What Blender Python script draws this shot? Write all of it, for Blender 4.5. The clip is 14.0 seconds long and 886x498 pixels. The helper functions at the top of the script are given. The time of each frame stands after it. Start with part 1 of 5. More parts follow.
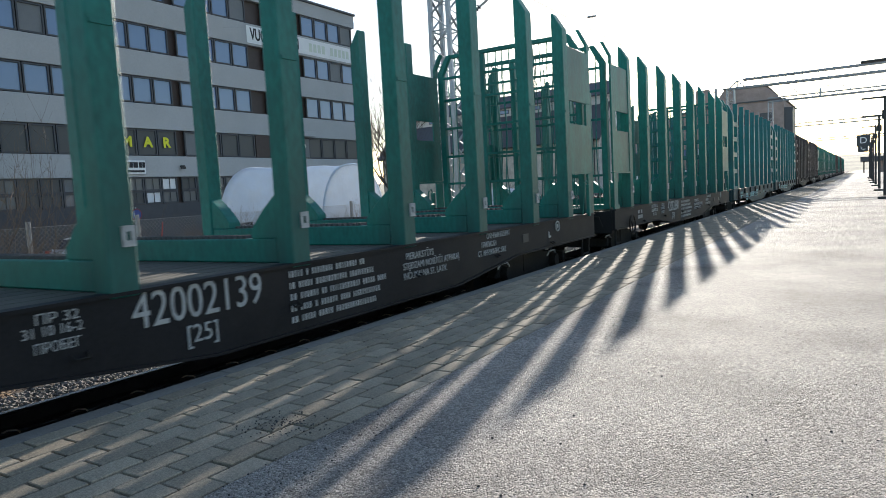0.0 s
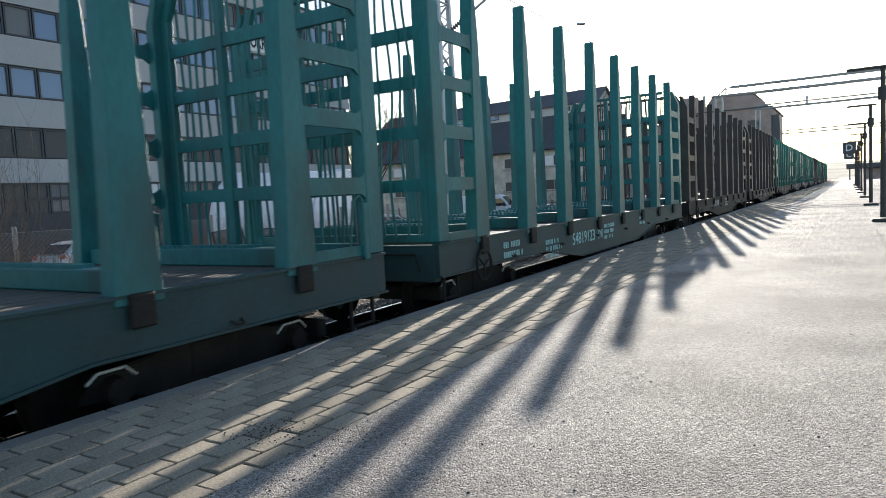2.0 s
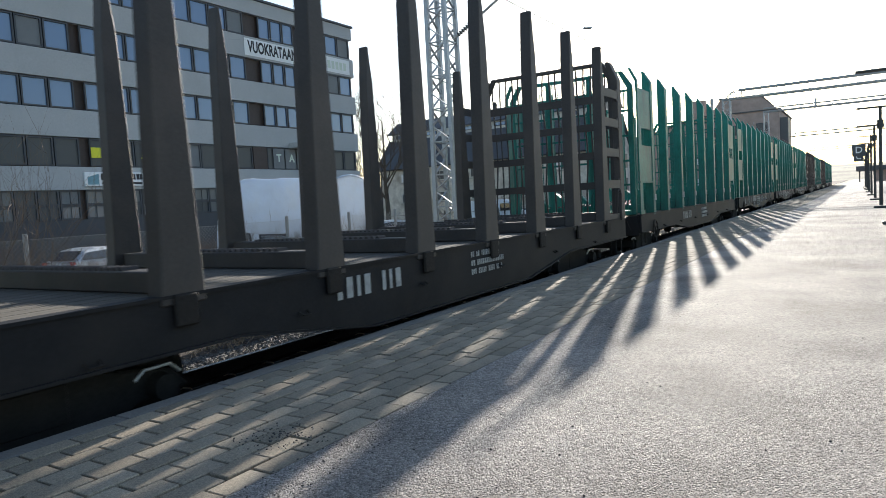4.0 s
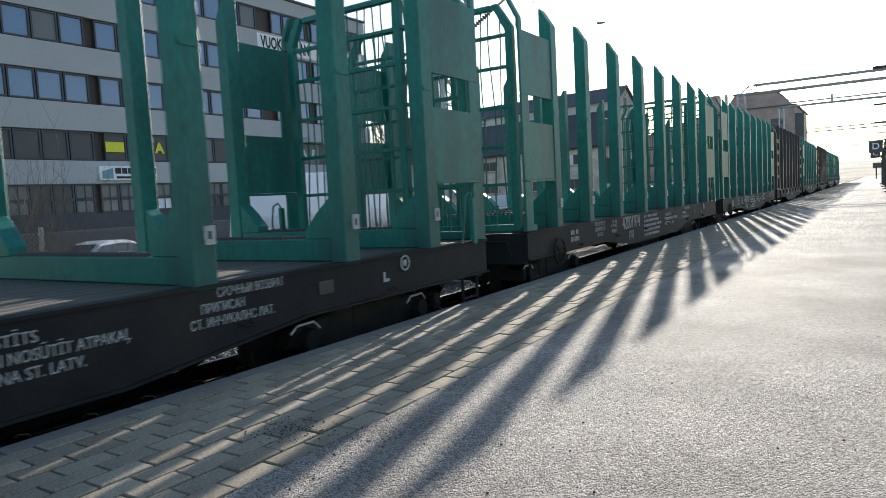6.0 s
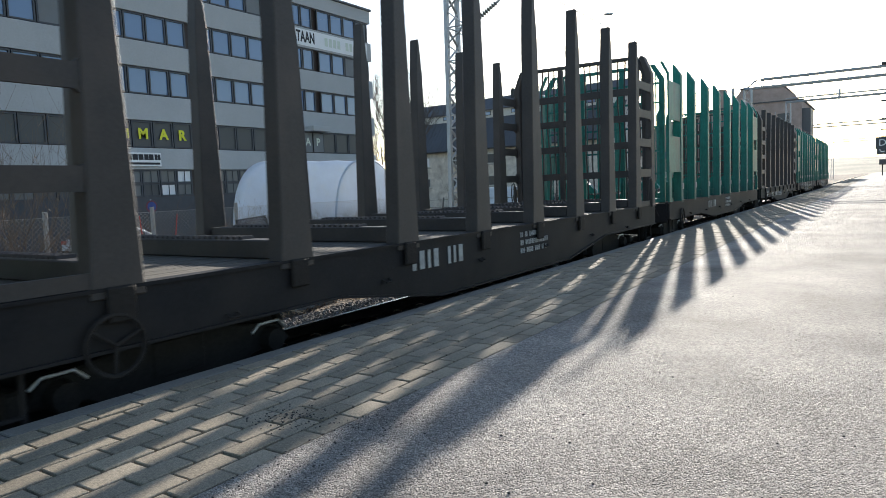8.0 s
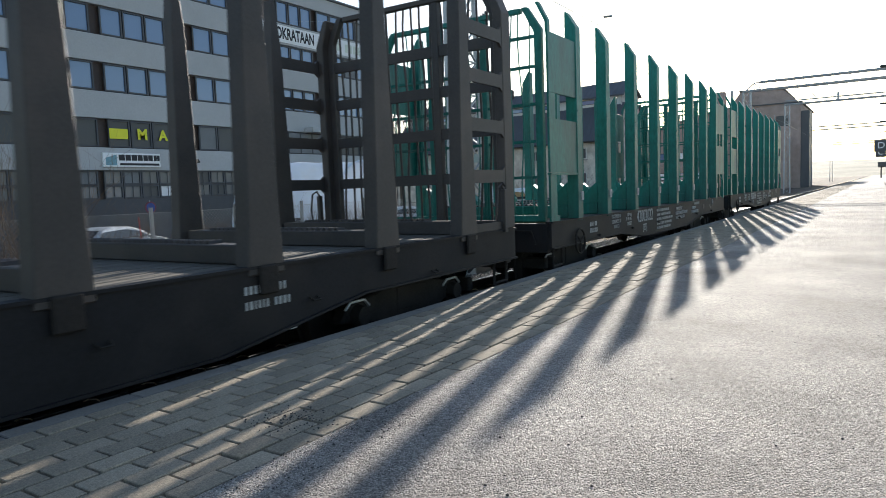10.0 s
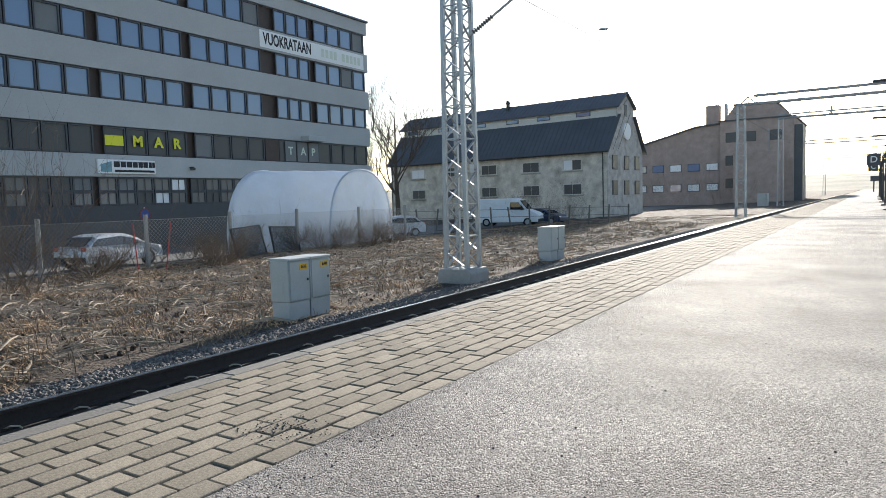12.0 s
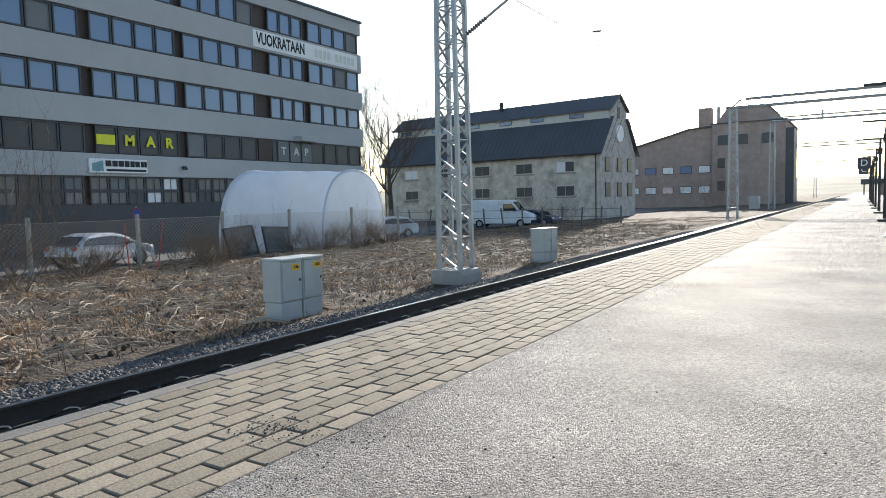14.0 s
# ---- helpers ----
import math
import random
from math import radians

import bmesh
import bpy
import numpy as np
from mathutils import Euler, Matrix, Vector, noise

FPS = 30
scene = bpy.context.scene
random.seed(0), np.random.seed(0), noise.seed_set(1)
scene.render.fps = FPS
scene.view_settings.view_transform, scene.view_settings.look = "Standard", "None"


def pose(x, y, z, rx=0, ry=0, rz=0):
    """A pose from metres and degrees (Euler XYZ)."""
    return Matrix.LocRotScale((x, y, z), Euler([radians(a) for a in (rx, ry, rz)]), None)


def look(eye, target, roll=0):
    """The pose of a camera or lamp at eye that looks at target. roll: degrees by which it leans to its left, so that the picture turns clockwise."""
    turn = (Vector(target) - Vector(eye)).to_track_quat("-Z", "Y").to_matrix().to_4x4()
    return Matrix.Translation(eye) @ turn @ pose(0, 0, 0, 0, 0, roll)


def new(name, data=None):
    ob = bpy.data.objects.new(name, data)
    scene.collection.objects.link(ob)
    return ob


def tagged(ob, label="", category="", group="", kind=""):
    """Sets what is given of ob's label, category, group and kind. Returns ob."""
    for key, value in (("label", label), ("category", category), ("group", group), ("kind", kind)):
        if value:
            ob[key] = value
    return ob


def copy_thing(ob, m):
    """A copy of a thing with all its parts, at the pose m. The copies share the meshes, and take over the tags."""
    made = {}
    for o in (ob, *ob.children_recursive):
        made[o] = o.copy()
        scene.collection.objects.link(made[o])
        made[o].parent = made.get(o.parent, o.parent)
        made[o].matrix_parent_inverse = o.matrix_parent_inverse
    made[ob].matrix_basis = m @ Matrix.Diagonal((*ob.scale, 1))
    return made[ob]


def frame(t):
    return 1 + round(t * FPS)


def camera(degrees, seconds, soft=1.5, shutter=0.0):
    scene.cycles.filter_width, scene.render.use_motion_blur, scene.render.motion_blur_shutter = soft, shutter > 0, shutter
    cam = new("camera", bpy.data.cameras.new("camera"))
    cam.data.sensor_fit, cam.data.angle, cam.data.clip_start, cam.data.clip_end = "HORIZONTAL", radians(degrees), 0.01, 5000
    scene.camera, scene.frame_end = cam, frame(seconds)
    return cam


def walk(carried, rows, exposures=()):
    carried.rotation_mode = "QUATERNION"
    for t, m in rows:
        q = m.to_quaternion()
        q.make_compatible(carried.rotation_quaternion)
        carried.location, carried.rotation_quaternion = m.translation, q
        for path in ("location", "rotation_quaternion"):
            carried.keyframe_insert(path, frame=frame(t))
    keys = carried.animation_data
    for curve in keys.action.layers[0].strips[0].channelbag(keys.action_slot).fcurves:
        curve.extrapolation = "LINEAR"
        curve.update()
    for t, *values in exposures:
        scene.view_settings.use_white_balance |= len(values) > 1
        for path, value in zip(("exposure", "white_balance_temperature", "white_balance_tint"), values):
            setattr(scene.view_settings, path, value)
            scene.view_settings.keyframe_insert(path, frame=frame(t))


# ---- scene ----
# Camera: held at chest height on the platform, x across the platform, y along the track, platform at z = 0
EYE = 1.18
cam = camera(67.0, 14.0, soft=0.75, shutter=0.05)
# seconds, yaw, pitch, roll
PATH = [
    (0.0, 32.18, -4.93, -3.17),
    (0.5, 31.92, -4.34, -2.81),
    (1.0, 31.15, -4.19, -2.01),
    (1.5, 31.19, -4.67, -2.71),
    (2.0, 31.30, -4.48, -3.02),
    (2.5, 31.55, -3.95, -3.21),
    (3.0, 31.42, -4.15, -3.10),
    (5.5, 33.06, -3.80, -3.63),
    (6.0, 32.93, -4.38, -3.14),
    (6.5, 33.52, -4.85, -2.93),
    (7.0, 33.81, -5.43, -2.59),
    (7.5, 33.32, -5.27, -2.44),
    (10.0, 33.14, -5.04, -2.20),
    (10.5, 33.18, -5.18, -2.20),
    (11.0, 33.30, -5.12, -1.99),
    (11.5, 33.09, -4.54, -1.95),
    (12.0, 32.67, -4.23, -1.66),
    (12.5, 32.16, -4.18, -1.13),
    (13.0, 32.25, -4.05, -1.29),
    (13.5, 32.33, -4.20, -1.62),
    (14.0, 32.06, -4.16, -1.37),
]
walk(cam, [(t, pose(0, 0, EYE, 90 + p, 0, y) @ pose(0, 0, 0, 0, 0, r)) for t, y, p, r in PATH], [(0, 1.09), (14, 1.09)])

# Daylight: low spring sun ahead, a little to the track's side
SUN_AZ, SUN_EL = 12.3, 16.9
world = bpy.data.worlds.new("sky")
scene.world = world
world.use_nodes = True
wn = world.node_tree.nodes
sky = wn.new("ShaderNodeTexSky")
sky.sky_type, sky.sun_disc = "NISHITA", False
sky.sun_elevation, sky.sun_rotation = radians(SUN_EL), radians(360 - SUN_AZ)
sky.air_density, sky.dust_density, sky.ozone_density = 1.0, 0.6, 1.5
world.node_tree.links.new(sky.outputs[0], wn["Background"].inputs[0])
wn["Background"].inputs[1].default_value = 0.112
sun = new("sun", bpy.data.lights.new("sun", "SUN"))
sun.data.energy, sun.data.angle, sun.data.color = 5.0, radians(0.6), (1.0, 0.93, 0.83)
sdir = Vector((-math.sin(radians(SUN_AZ)) * math.cos(radians(SUN_EL)), math.cos(radians(SUN_AZ)) * math.cos(radians(SUN_EL)), math.sin(radians(SUN_EL))))
sun.matrix_world = look(sdir * 60, (0, 0, 0))


# ---- materials ----
def mat(name, color, rough=0.7, metal=0.0, vary=0.25, scale=3.0, bump=0.15, bscale=40.0, dirt=None, dirt_amount=0.5, dscale=1.2, island=0.0, stretch=(1, 1, 1), spec=0.5, relief=0.02):
    """Painted, worn or mineral surface: base colour varied at two scales, patches of dirt, fine relief."""
    m = bpy.data.materials.new(name)
    m.use_nodes = True
    n, l = m.node_tree.nodes, m.node_tree.links
    b = n["Principled BSDF"]
    tc = n.new("ShaderNodeTexCoord")
    mp = n.new("ShaderNodeMapping")
    mp.inputs["Scale"].default_value = stretch
    l.new(tc.outputs["Object"], mp.inputs[0])
    big, fine = n.new("ShaderNodeTexNoise"), n.new("ShaderNodeTexNoise")
    for q, s, d in ((big, scale, 4), (fine, bscale, 6)):
        q.inputs["Scale"].default_value, q.inputs["Detail"].default_value = s, d
        l.new(mp.outputs[0], q.inputs["Vector"])
    mix = n.new("ShaderNodeMix")
    mix.data_type, mix.blend_type = "RGBA", "MULTIPLY"
    mix.inputs[0].default_value = 1.0
    mix.inputs[6].default_value = (*color, 1)
    ramp = n.new("ShaderNodeMapRange")
    ramp.inputs[1].default_value, ramp.inputs[2].default_value = 0.3, 0.7
    ramp.inputs[3].default_value, ramp.inputs[4].default_value = 1 - vary, 1 + vary
    add = n.new("ShaderNodeMath")
    add.operation = "MULTIPLY_ADD"
    add.inputs[1].default_value, add.inputs[2].default_value = 0.5, 0.0
    sm = n.new("ShaderNodeMath")
    sm.operation = "ADD"
    l.new(fine.outputs[0], add.inputs[0])
    l.new(add.outputs[0], sm.inputs[0])
    half = n.new("ShaderNodeMath")
    half.operation = "MULTIPLY"
    half.inputs[1].default_value = 0.5
    l.new(big.outputs[0], half.inputs[0])
    l.new(half.outputs[0], sm.inputs[1])
    l.new(sm.outputs[0], ramp.inputs[0])
    comb = n.new("ShaderNodeCombineColor")
    src = ramp.outputs[0]
    if island:
        oi = n.new("ShaderNodeObjectInfo")
        rr = n.new("ShaderNodeMapRange")
        rr.inputs[3].default_value, rr.inputs[4].default_value = 1 - island, 1 + island
        l.new(oi.outputs["Random"], rr.inputs[0])
        mm = n.new("ShaderNodeMath")
        mm.operation = "MULTIPLY"
        l.new(src, mm.inputs[0])
        l.new(rr.outputs[0], mm.inputs[1])
        src = mm.outputs[0]
    for k in range(3):
        l.new(src, comb.inputs[k])
    l.new(comb.outputs[0], mix.inputs[7])
    out = mix.outputs[2]
    if dirt:
        dn = n.new("ShaderNodeTexNoise")
        dn.inputs["Scale"].default_value, dn.inputs["Detail"].default_value = dscale, 8
        l.new(mp.outputs[0], dn.inputs["Vector"])
        dr = n.new("ShaderNodeMapRange")
        dr.inputs[1].default_value, dr.inputs[2].default_value, dr.inputs[4].default_value = 0.48, 0.72, dirt_amount
        l.new(dn.outputs[0], dr.inputs[0])
        dm = n.new("ShaderNodeMix")
        dm.data_type = "RGBA"
        dm.inputs[7].default_value = (*dirt, 1)
        l.new(dr.outputs[0], dm.inputs[0])
        l.new(out, dm.inputs[6])
        out = dm.outputs[2]
    l.new(out, b.inputs["Base Color"])
    b.inputs["Roughness"].default_value, b.inputs["Metallic"].default_value = rough, metal
    b.inputs["Specular IOR Level"].default_value = spec
    if bump:
        bp = n.new("ShaderNodeBump")
        bp.inputs["Strength"].default_value, bp.inputs["Distance"].default_value = bump, relief
        l.new(fine.outputs[0], bp.inputs["Height"])
        l.new(bp.outputs[0], b.inputs["Normal"])
    return m


def glass_mat(name, color, rough=0.03, ior=1.5, spec=1.0):
    m = bpy.data.materials.new(name)
    m.use_nodes = True
    b = m.node_tree.nodes["Principled BSDF"]
    b.inputs["Base Color"].default_value = (*color, 1)
    b.inputs["Roughness"].default_value, b.inputs["IOR"].default_value = rough, ior
    b.inputs["Specular IOR Level"].default_value = spec
    n, l = m.node_tree.nodes, m.node_tree.links
    q, bp = n.new("ShaderNodeTexNoise"), n.new("ShaderNodeBump")
    q.inputs["Scale"].default_value = 0.8
    bp.inputs["Strength"].default_value, bp.inputs["Distance"].default_value = 0.06, 0.05
    l.new(q.outputs[0], bp.inputs["Height"])
    l.new(bp.outputs[0], b.inputs["Normal"])
    return m


ASPHALT = mat("asphalt", (0.31, 0.285, 0.26), 0.8, vary=0.75, scale=0.8, bump=1.0, bscale=125, dirt=(0.36, 0.335, 0.31), dirt_amount=0.1, dscale=0.7, relief=0.022, spec=0.2)


def aggregate(m, scale, dark, light, depth):
    """Adds a coarse mineral grain of single stones to a surface."""
    n, l = m.node_tree.nodes, m.node_tree.links
    b = n["Principled BSDF"]
    v, tc = n.new("ShaderNodeTexVoronoi"), n.new("ShaderNodeTexCoord")
    v.inputs["Scale"].default_value = scale
    l.new(tc.outputs["Object"], v.inputs["Vector"])
    sep = n.new("ShaderNodeSeparateColor")
    l.new(v.outputs["Color"], sep.inputs[0])
    r = n.new("ShaderNodeMapRange")
    r.inputs[3].default_value, r.inputs[4].default_value = dark, light
    l.new(sep.outputs[0], r.inputs[0])
    c = n.new("ShaderNodeCombineColor")
    for k in range(3):
        l.new(r.outputs[0], c.inputs[k])
    mx = n.new("ShaderNodeMix")
    mx.data_type, mx.blend_type = "RGBA", "MULTIPLY"
    mx.inputs[0].default_value = 1.0
    l.new(b.inputs["Base Color"].links[0].from_socket, mx.inputs[6])
    l.new(c.outputs[0], mx.inputs[7])
    l.new(mx.outputs[2], b.inputs["Base Color"])
    bp = n.new("ShaderNodeBump")
    bp.invert = True
    bp.inputs["Strength"].default_value, bp.inputs["Distance"].default_value = 1.0, depth
    l.new(v.outputs["Distance"], bp.inputs["Height"])
    l.new(b.inputs["Normal"].links[0].from_socket, bp.inputs["Normal"])
    l.new(bp.outputs[0], b.inputs["Normal"])


aggregate(ASPHALT, 95, 0.6, 1.5, 0.008)
aggregate(ASPHALT, 38, 0.88, 1.12, 0.001)
PAVER = mat("paver", (0.275, 0.235, 0.18), 0.9, vary=0.3, scale=4, bump=0.2, bscale=70, island=0.2, dirt=(0.20, 0.175, 0.145), dscale=2, spec=0.2)
JOINT = mat("joint_sand", (0.05, 0.045, 0.04), 0.95, bump=0.4, bscale=80)
aggregate(PAVER, 190, 0.78, 1.22, 0.0006)
KERB = mat("kerb_concrete", (0.17, 0.16, 0.145), 0.85, bump=0.3, bscale=60, island=0.08, dirt=(0.15, 0.14, 0.13))
CONCRETE = mat("concrete", (0.34, 0.33, 0.31), 0.85, bump=0.3, bscale=30, dirt=(0.2, 0.19, 0.17))
SOIL = mat("soil", (0.05, 0.034, 0.023), 0.95, vary=0.75, scale=0.9, bump=1.0, bscale=14, dirt=(0.13, 0.092, 0.058), dirt_amount=0.8, dscale=1.6, relief=0.06)
BALLAST = mat("ballast", (0.055, 0.052, 0.05), 0.9, vary=0.5, scale=8, bump=0.8, bscale=25)
STONE = mat("stone_chip", (0.115, 0.107, 0.10), 0.85, vary=0.9, scale=14, bump=0.3, bscale=50)
STRAW = mat("dry_grass", (0.36, 0.24, 0.135), 0.85, vary=0.8, scale=1.6, bump=0)
TWIG = mat("twig", (0.17, 0.125, 0.09), 0.85, vary=0.4, scale=3, bump=0.2)
PALESTICK = mat("bleached_stick", (0.34, 0.28, 0.21), 0.85, vary=0.5, scale=2, bump=0.2)
BARK = mat("bark", (0.09, 0.075, 0.06), 0.9, vary=0.4, scale=6, bump=0.6, bscale=20)
RAIL = mat("rail_rust", (0.035, 0.028, 0.025), 0.7, vary=0.3, scale=8, bump=0.2)
RAILTOP = mat("rail_steel", (0.55, 0.54, 0.53), 0.22, 1.0, vary=0.1, bump=0.02)
SLEEPER = mat("sleeper", (0.05, 0.045, 0.04), 0.9, vary=0.3, bump=0.3)
CLIP = mat("rail_clip", (0.62, 0.55, 0.44), 0.5, 0.2, bump=0)
GREEN = mat("green_paint", (0.008, 0.145, 0.12), 0.5, vary=0.4, scale=1.6, bump=0.12, bscale=22, dirt=(0.018, 0.065, 0.058), dirt_amount=0.85, dscale=1.1, stretch=(1, 1, 0.45), spec=0.35)
TEAL = mat("teal_paint", (0.014, 0.14, 0.145), 0.5, vary=0.25, scale=2, bump=0.1, bscale=25, dirt=(0.035, 0.055, 0.055), dirt_amount=0.85, dscale=1.2, stretch=(1, 1, 0.45), spec=0.35)
TEALSILL = mat("teal_sill_paint", (0.010, 0.042, 0.046), 0.65, vary=0.35, scale=1.5, bump=0.1, dirt=(0.03, 0.035, 0.035), dirt_amount=0.8)
INFILL = mat("oily_ballast", (0.018, 0.017, 0.016), 0.9, vary=0.4, scale=6, bump=0.6, bscale=25)
BROWN = mat("brown_paint", (0.034, 0.029, 0.027), 0.6, vary=0.3, scale=2, bump=0.1, dirt=(0.08, 0.06, 0.05), dirt_amount=0.6)
BLACKSTEEL = mat("black_sill_paint", (0.013, 0.013, 0.015), 0.65, vary=0.35, scale=1.5, bump=0.1, dirt=(0.03, 0.026, 0.024), dirt_amount=0.7, spec=0.2)
UNDER = mat("running_gear", (0.019, 0.018, 0.017), 0.75, vary=0.4, scale=4, bump=0.3, dirt=(0.04, 0.03, 0.025), dirt_amount=0.5, spec=0.2)
DECK = mat("deck_boards", (0.085, 0.075, 0.06), 0.9, vary=0.35, scale=2, bump=0.3, bscale=15, stretch=(1, 0.15, 1))
STENCIL = mat("stencil_white", (0.38, 0.385, 0.38), 0.7, vary=0.2, scale=8, bump=0, dirt=(0.12, 0.12, 0.12), dirt_amount=0.5, dscale=9)
TEXTBLUE = mat("stencil_pale_blue", (0.35, 0.58, 0.58), 0.7, vary=0.2, bump=0)
GALV = mat("galvanised_steel", (0.36, 0.38, 0.40), 0.5, 0.6, vary=0.2, scale=3, bump=0.05)
DARKSTEEL = mat("dark_steel", (0.05, 0.05, 0.05), 0.6, 0.3, bump=0.05)
CABINET = mat("cabinet_grey", (0.40, 0.42, 0.42), 0.55, vary=0.1, scale=2, bump=0.05, dirt=(0.28, 0.28, 0.26), dirt_amount=0.4)
YELLOW = mat("yellow_plate", (0.72, 0.40, 0.03), 0.5, vary=0.1, bump=0)
YELLOWGREEN = mat("yellow_letter", (0.72, 0.70, 0.03), 0.5, vary=0.05, bump=0)
BLACK = mat("black_letter", (0.012, 0.013, 0.02), 0.6, vary=0.1, bump=0)
WHITE = mat("white_board", (0.78, 0.79, 0.80), 0.5, vary=0.06, scale=1, bump=0)
PALE = mat("faded_letter", (0.60, 0.66, 0.58), 0.6, vary=0.1, bump=0)
# White cloth; the blue tint of the sky's light is put into its colour
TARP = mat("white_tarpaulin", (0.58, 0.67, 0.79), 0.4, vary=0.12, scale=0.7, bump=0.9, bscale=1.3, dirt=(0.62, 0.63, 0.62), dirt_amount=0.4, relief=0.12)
tn, tl = TARP.node_tree.nodes, TARP.node_tree.links
thin, both = tn.new("ShaderNodeBsdfTranslucent"), tn.new("ShaderNodeMixShader")
thin.inputs[0].default_value = (0.80, 0.84, 0.88, 1)
both.inputs[0].default_value = 0.34
tl.new(tn["Principled BSDF"].outputs[0], both.inputs[1])
tl.new(thin.outputs[0], both.inputs[2])
tl.new(both.outputs[0], tn["Material Output"].inputs[0])
FACADE = mat("facade_slab", (0.41, 0.42, 0.43), 0.7, vary=0.1, scale=0.5, bump=0.06, bscale=12, dirt=(0.38, 0.39, 0.39), dirt_amount=0.5, dscale=0.4)
FRAME = mat("window_frame_dark", (0.05, 0.055, 0.065), 0.5, vary=0.15, bump=0)
PIER = mat("brown_pier", (0.06, 0.042, 0.037), 0.6, vary=0.2, bump=0.1)
# Panes: blue base colour paints in the reflected sky
GLASS = glass_mat("window_glass", (0.10, 0.17, 0.31), 0.03, 1.6)
DIMGLASS = glass_mat("dusty_glass", (0.085, 0.088, 0.092), 0.3, 1.4, 0.4)
PALEGLASS = glass_mat("workshop_glass", (0.16, 0.165, 0.17), 0.2, 1.45, 0.5)
BLIND = mat("window_blind", (0.17, 0.18, 0.19), 0.6, vary=0.15, scale=1, bump=0)
# Hall wall: base colour made paler to stand in for haze before it
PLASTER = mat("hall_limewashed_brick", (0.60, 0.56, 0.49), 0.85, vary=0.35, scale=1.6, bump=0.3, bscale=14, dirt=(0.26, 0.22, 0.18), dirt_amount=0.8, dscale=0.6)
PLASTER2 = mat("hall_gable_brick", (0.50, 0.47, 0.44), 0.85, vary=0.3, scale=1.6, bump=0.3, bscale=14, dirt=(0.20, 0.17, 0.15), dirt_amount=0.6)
# Dark roof sheet, its colour lifted a little for the same haze
ROOF = mat("dark_sheet_roof", (0.075, 0.08, 0.09), 0.55, vary=0.25, scale=0.4, bump=0.1, dirt=(0.08, 0.08, 0.085))
CREAM = mat("cream_boards", (0.55, 0.54, 0.50), 0.7, vary=0.1, bump=0.05)
# Factory brick, with some of the distant haze mixed into its base colour
BRICK = mat("factory_brick", (0.36, 0.28, 0.25), 0.85, vary=0.3, scale=1, bump=0.3, bscale=12, dirt=(0.27, 0.22, 0.19), dirt_amount=0.6, dscale=0.3)
CARWHITE = mat("car_silver_paint", (0.55, 0.57, 0.60), 0.3, 0.2, vary=0.05, bump=0)
VANWHITE = mat("van_white_paint", (0.70, 0.73, 0.76), 0.35, vary=0.05, bump=0, dirt=(0.5, 0.5, 0.5), dirt_amount=0.3)
CARBLUE = mat("car_dark_paint", (0.03, 0.05, 0.09), 0.3, 0.2, vary=0.05, bump=0)
CARGLASS = glass_mat("car_glass", (0.015, 0.018, 0.02))
TYRE = mat("tyre_rubber", (0.02, 0.02, 0.02), 0.85, vary=0.2, bump=0.1)
RED = mat("red_plastic", (0.45, 0.06, 0.05), 0.5, vary=0.2, bump=0)
# Ridge tone raised so that it includes the pale haze at the horizon
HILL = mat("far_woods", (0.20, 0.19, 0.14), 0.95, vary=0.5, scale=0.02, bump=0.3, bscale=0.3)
GROUND = mat("far_ground", (0.14, 0.12, 0.085), 0.95, vary=0.4, scale=0.08, bump=0.5, bscale=1.5)
STREET = mat("street", (0.10, 0.10, 0.10), 0.9, vary=0.25, scale=0.4, bump=0.4, bscale=40)
SIGNBLUE = mat("sign_blue", (0.02, 0.05, 0.22), 0.5, bump=0)
WOODGREY = mat("weathered_wood", (0.17, 0.15, 0.13), 0.9, vary=0.3, bump=0.3, stretch=(1, 1, 0.2))


# ---- mesh tools ----
def part(name, bm, material, parent=None, label="", m=None, bevel=0.0):
    """Links a bmesh as one mesh object, under a thing or part where one is given."""
    if bevel:
        bmesh.ops.bevel(bm, geom=[e for e in bm.edges if e.is_manifold], offset=bevel, segments=1, affect="EDGES", clamp_overlap=True)
    me = bpy.data.meshes.new(name)
    bm.to_mesh(me)
    bm.free()
    me.materials.append(material)
    ob = new(name, me)
    if parent:
        ob.parent = parent
    if m is not None:
        ob.matrix_basis = m
    if label:
        ob["label"] = label
    return ob


def again(ob, m, parent=None):
    """One more object on the same mesh."""
    o = new(ob.name.split(".")[0], ob.data)
    o.parent = parent or ob.parent
    o.matrix_basis = m
    return o


def thing(name, label, category, m=None, group="", kind=""):
    e = new(name)
    e.empty_display_size = 0.2
    if m is not None:
        e.matrix_basis = m
    return tagged(e, label, category, group, kind)


def box(bm, x0, x1, y0, y1, z0, z1):
    m = Matrix.LocRotScale(((x0 + x1) / 2, (y0 + y1) / 2, (z0 + z1) / 2), None, (abs(x1 - x0), abs(y1 - y0), abs(z1 - z0)))
    bmesh.ops.create_cube(bm, size=1, matrix=m)
    return bm


def boxes(*rows):
    bm = bmesh.new()
    for r in rows:
        box(bm, *r)
    return bm


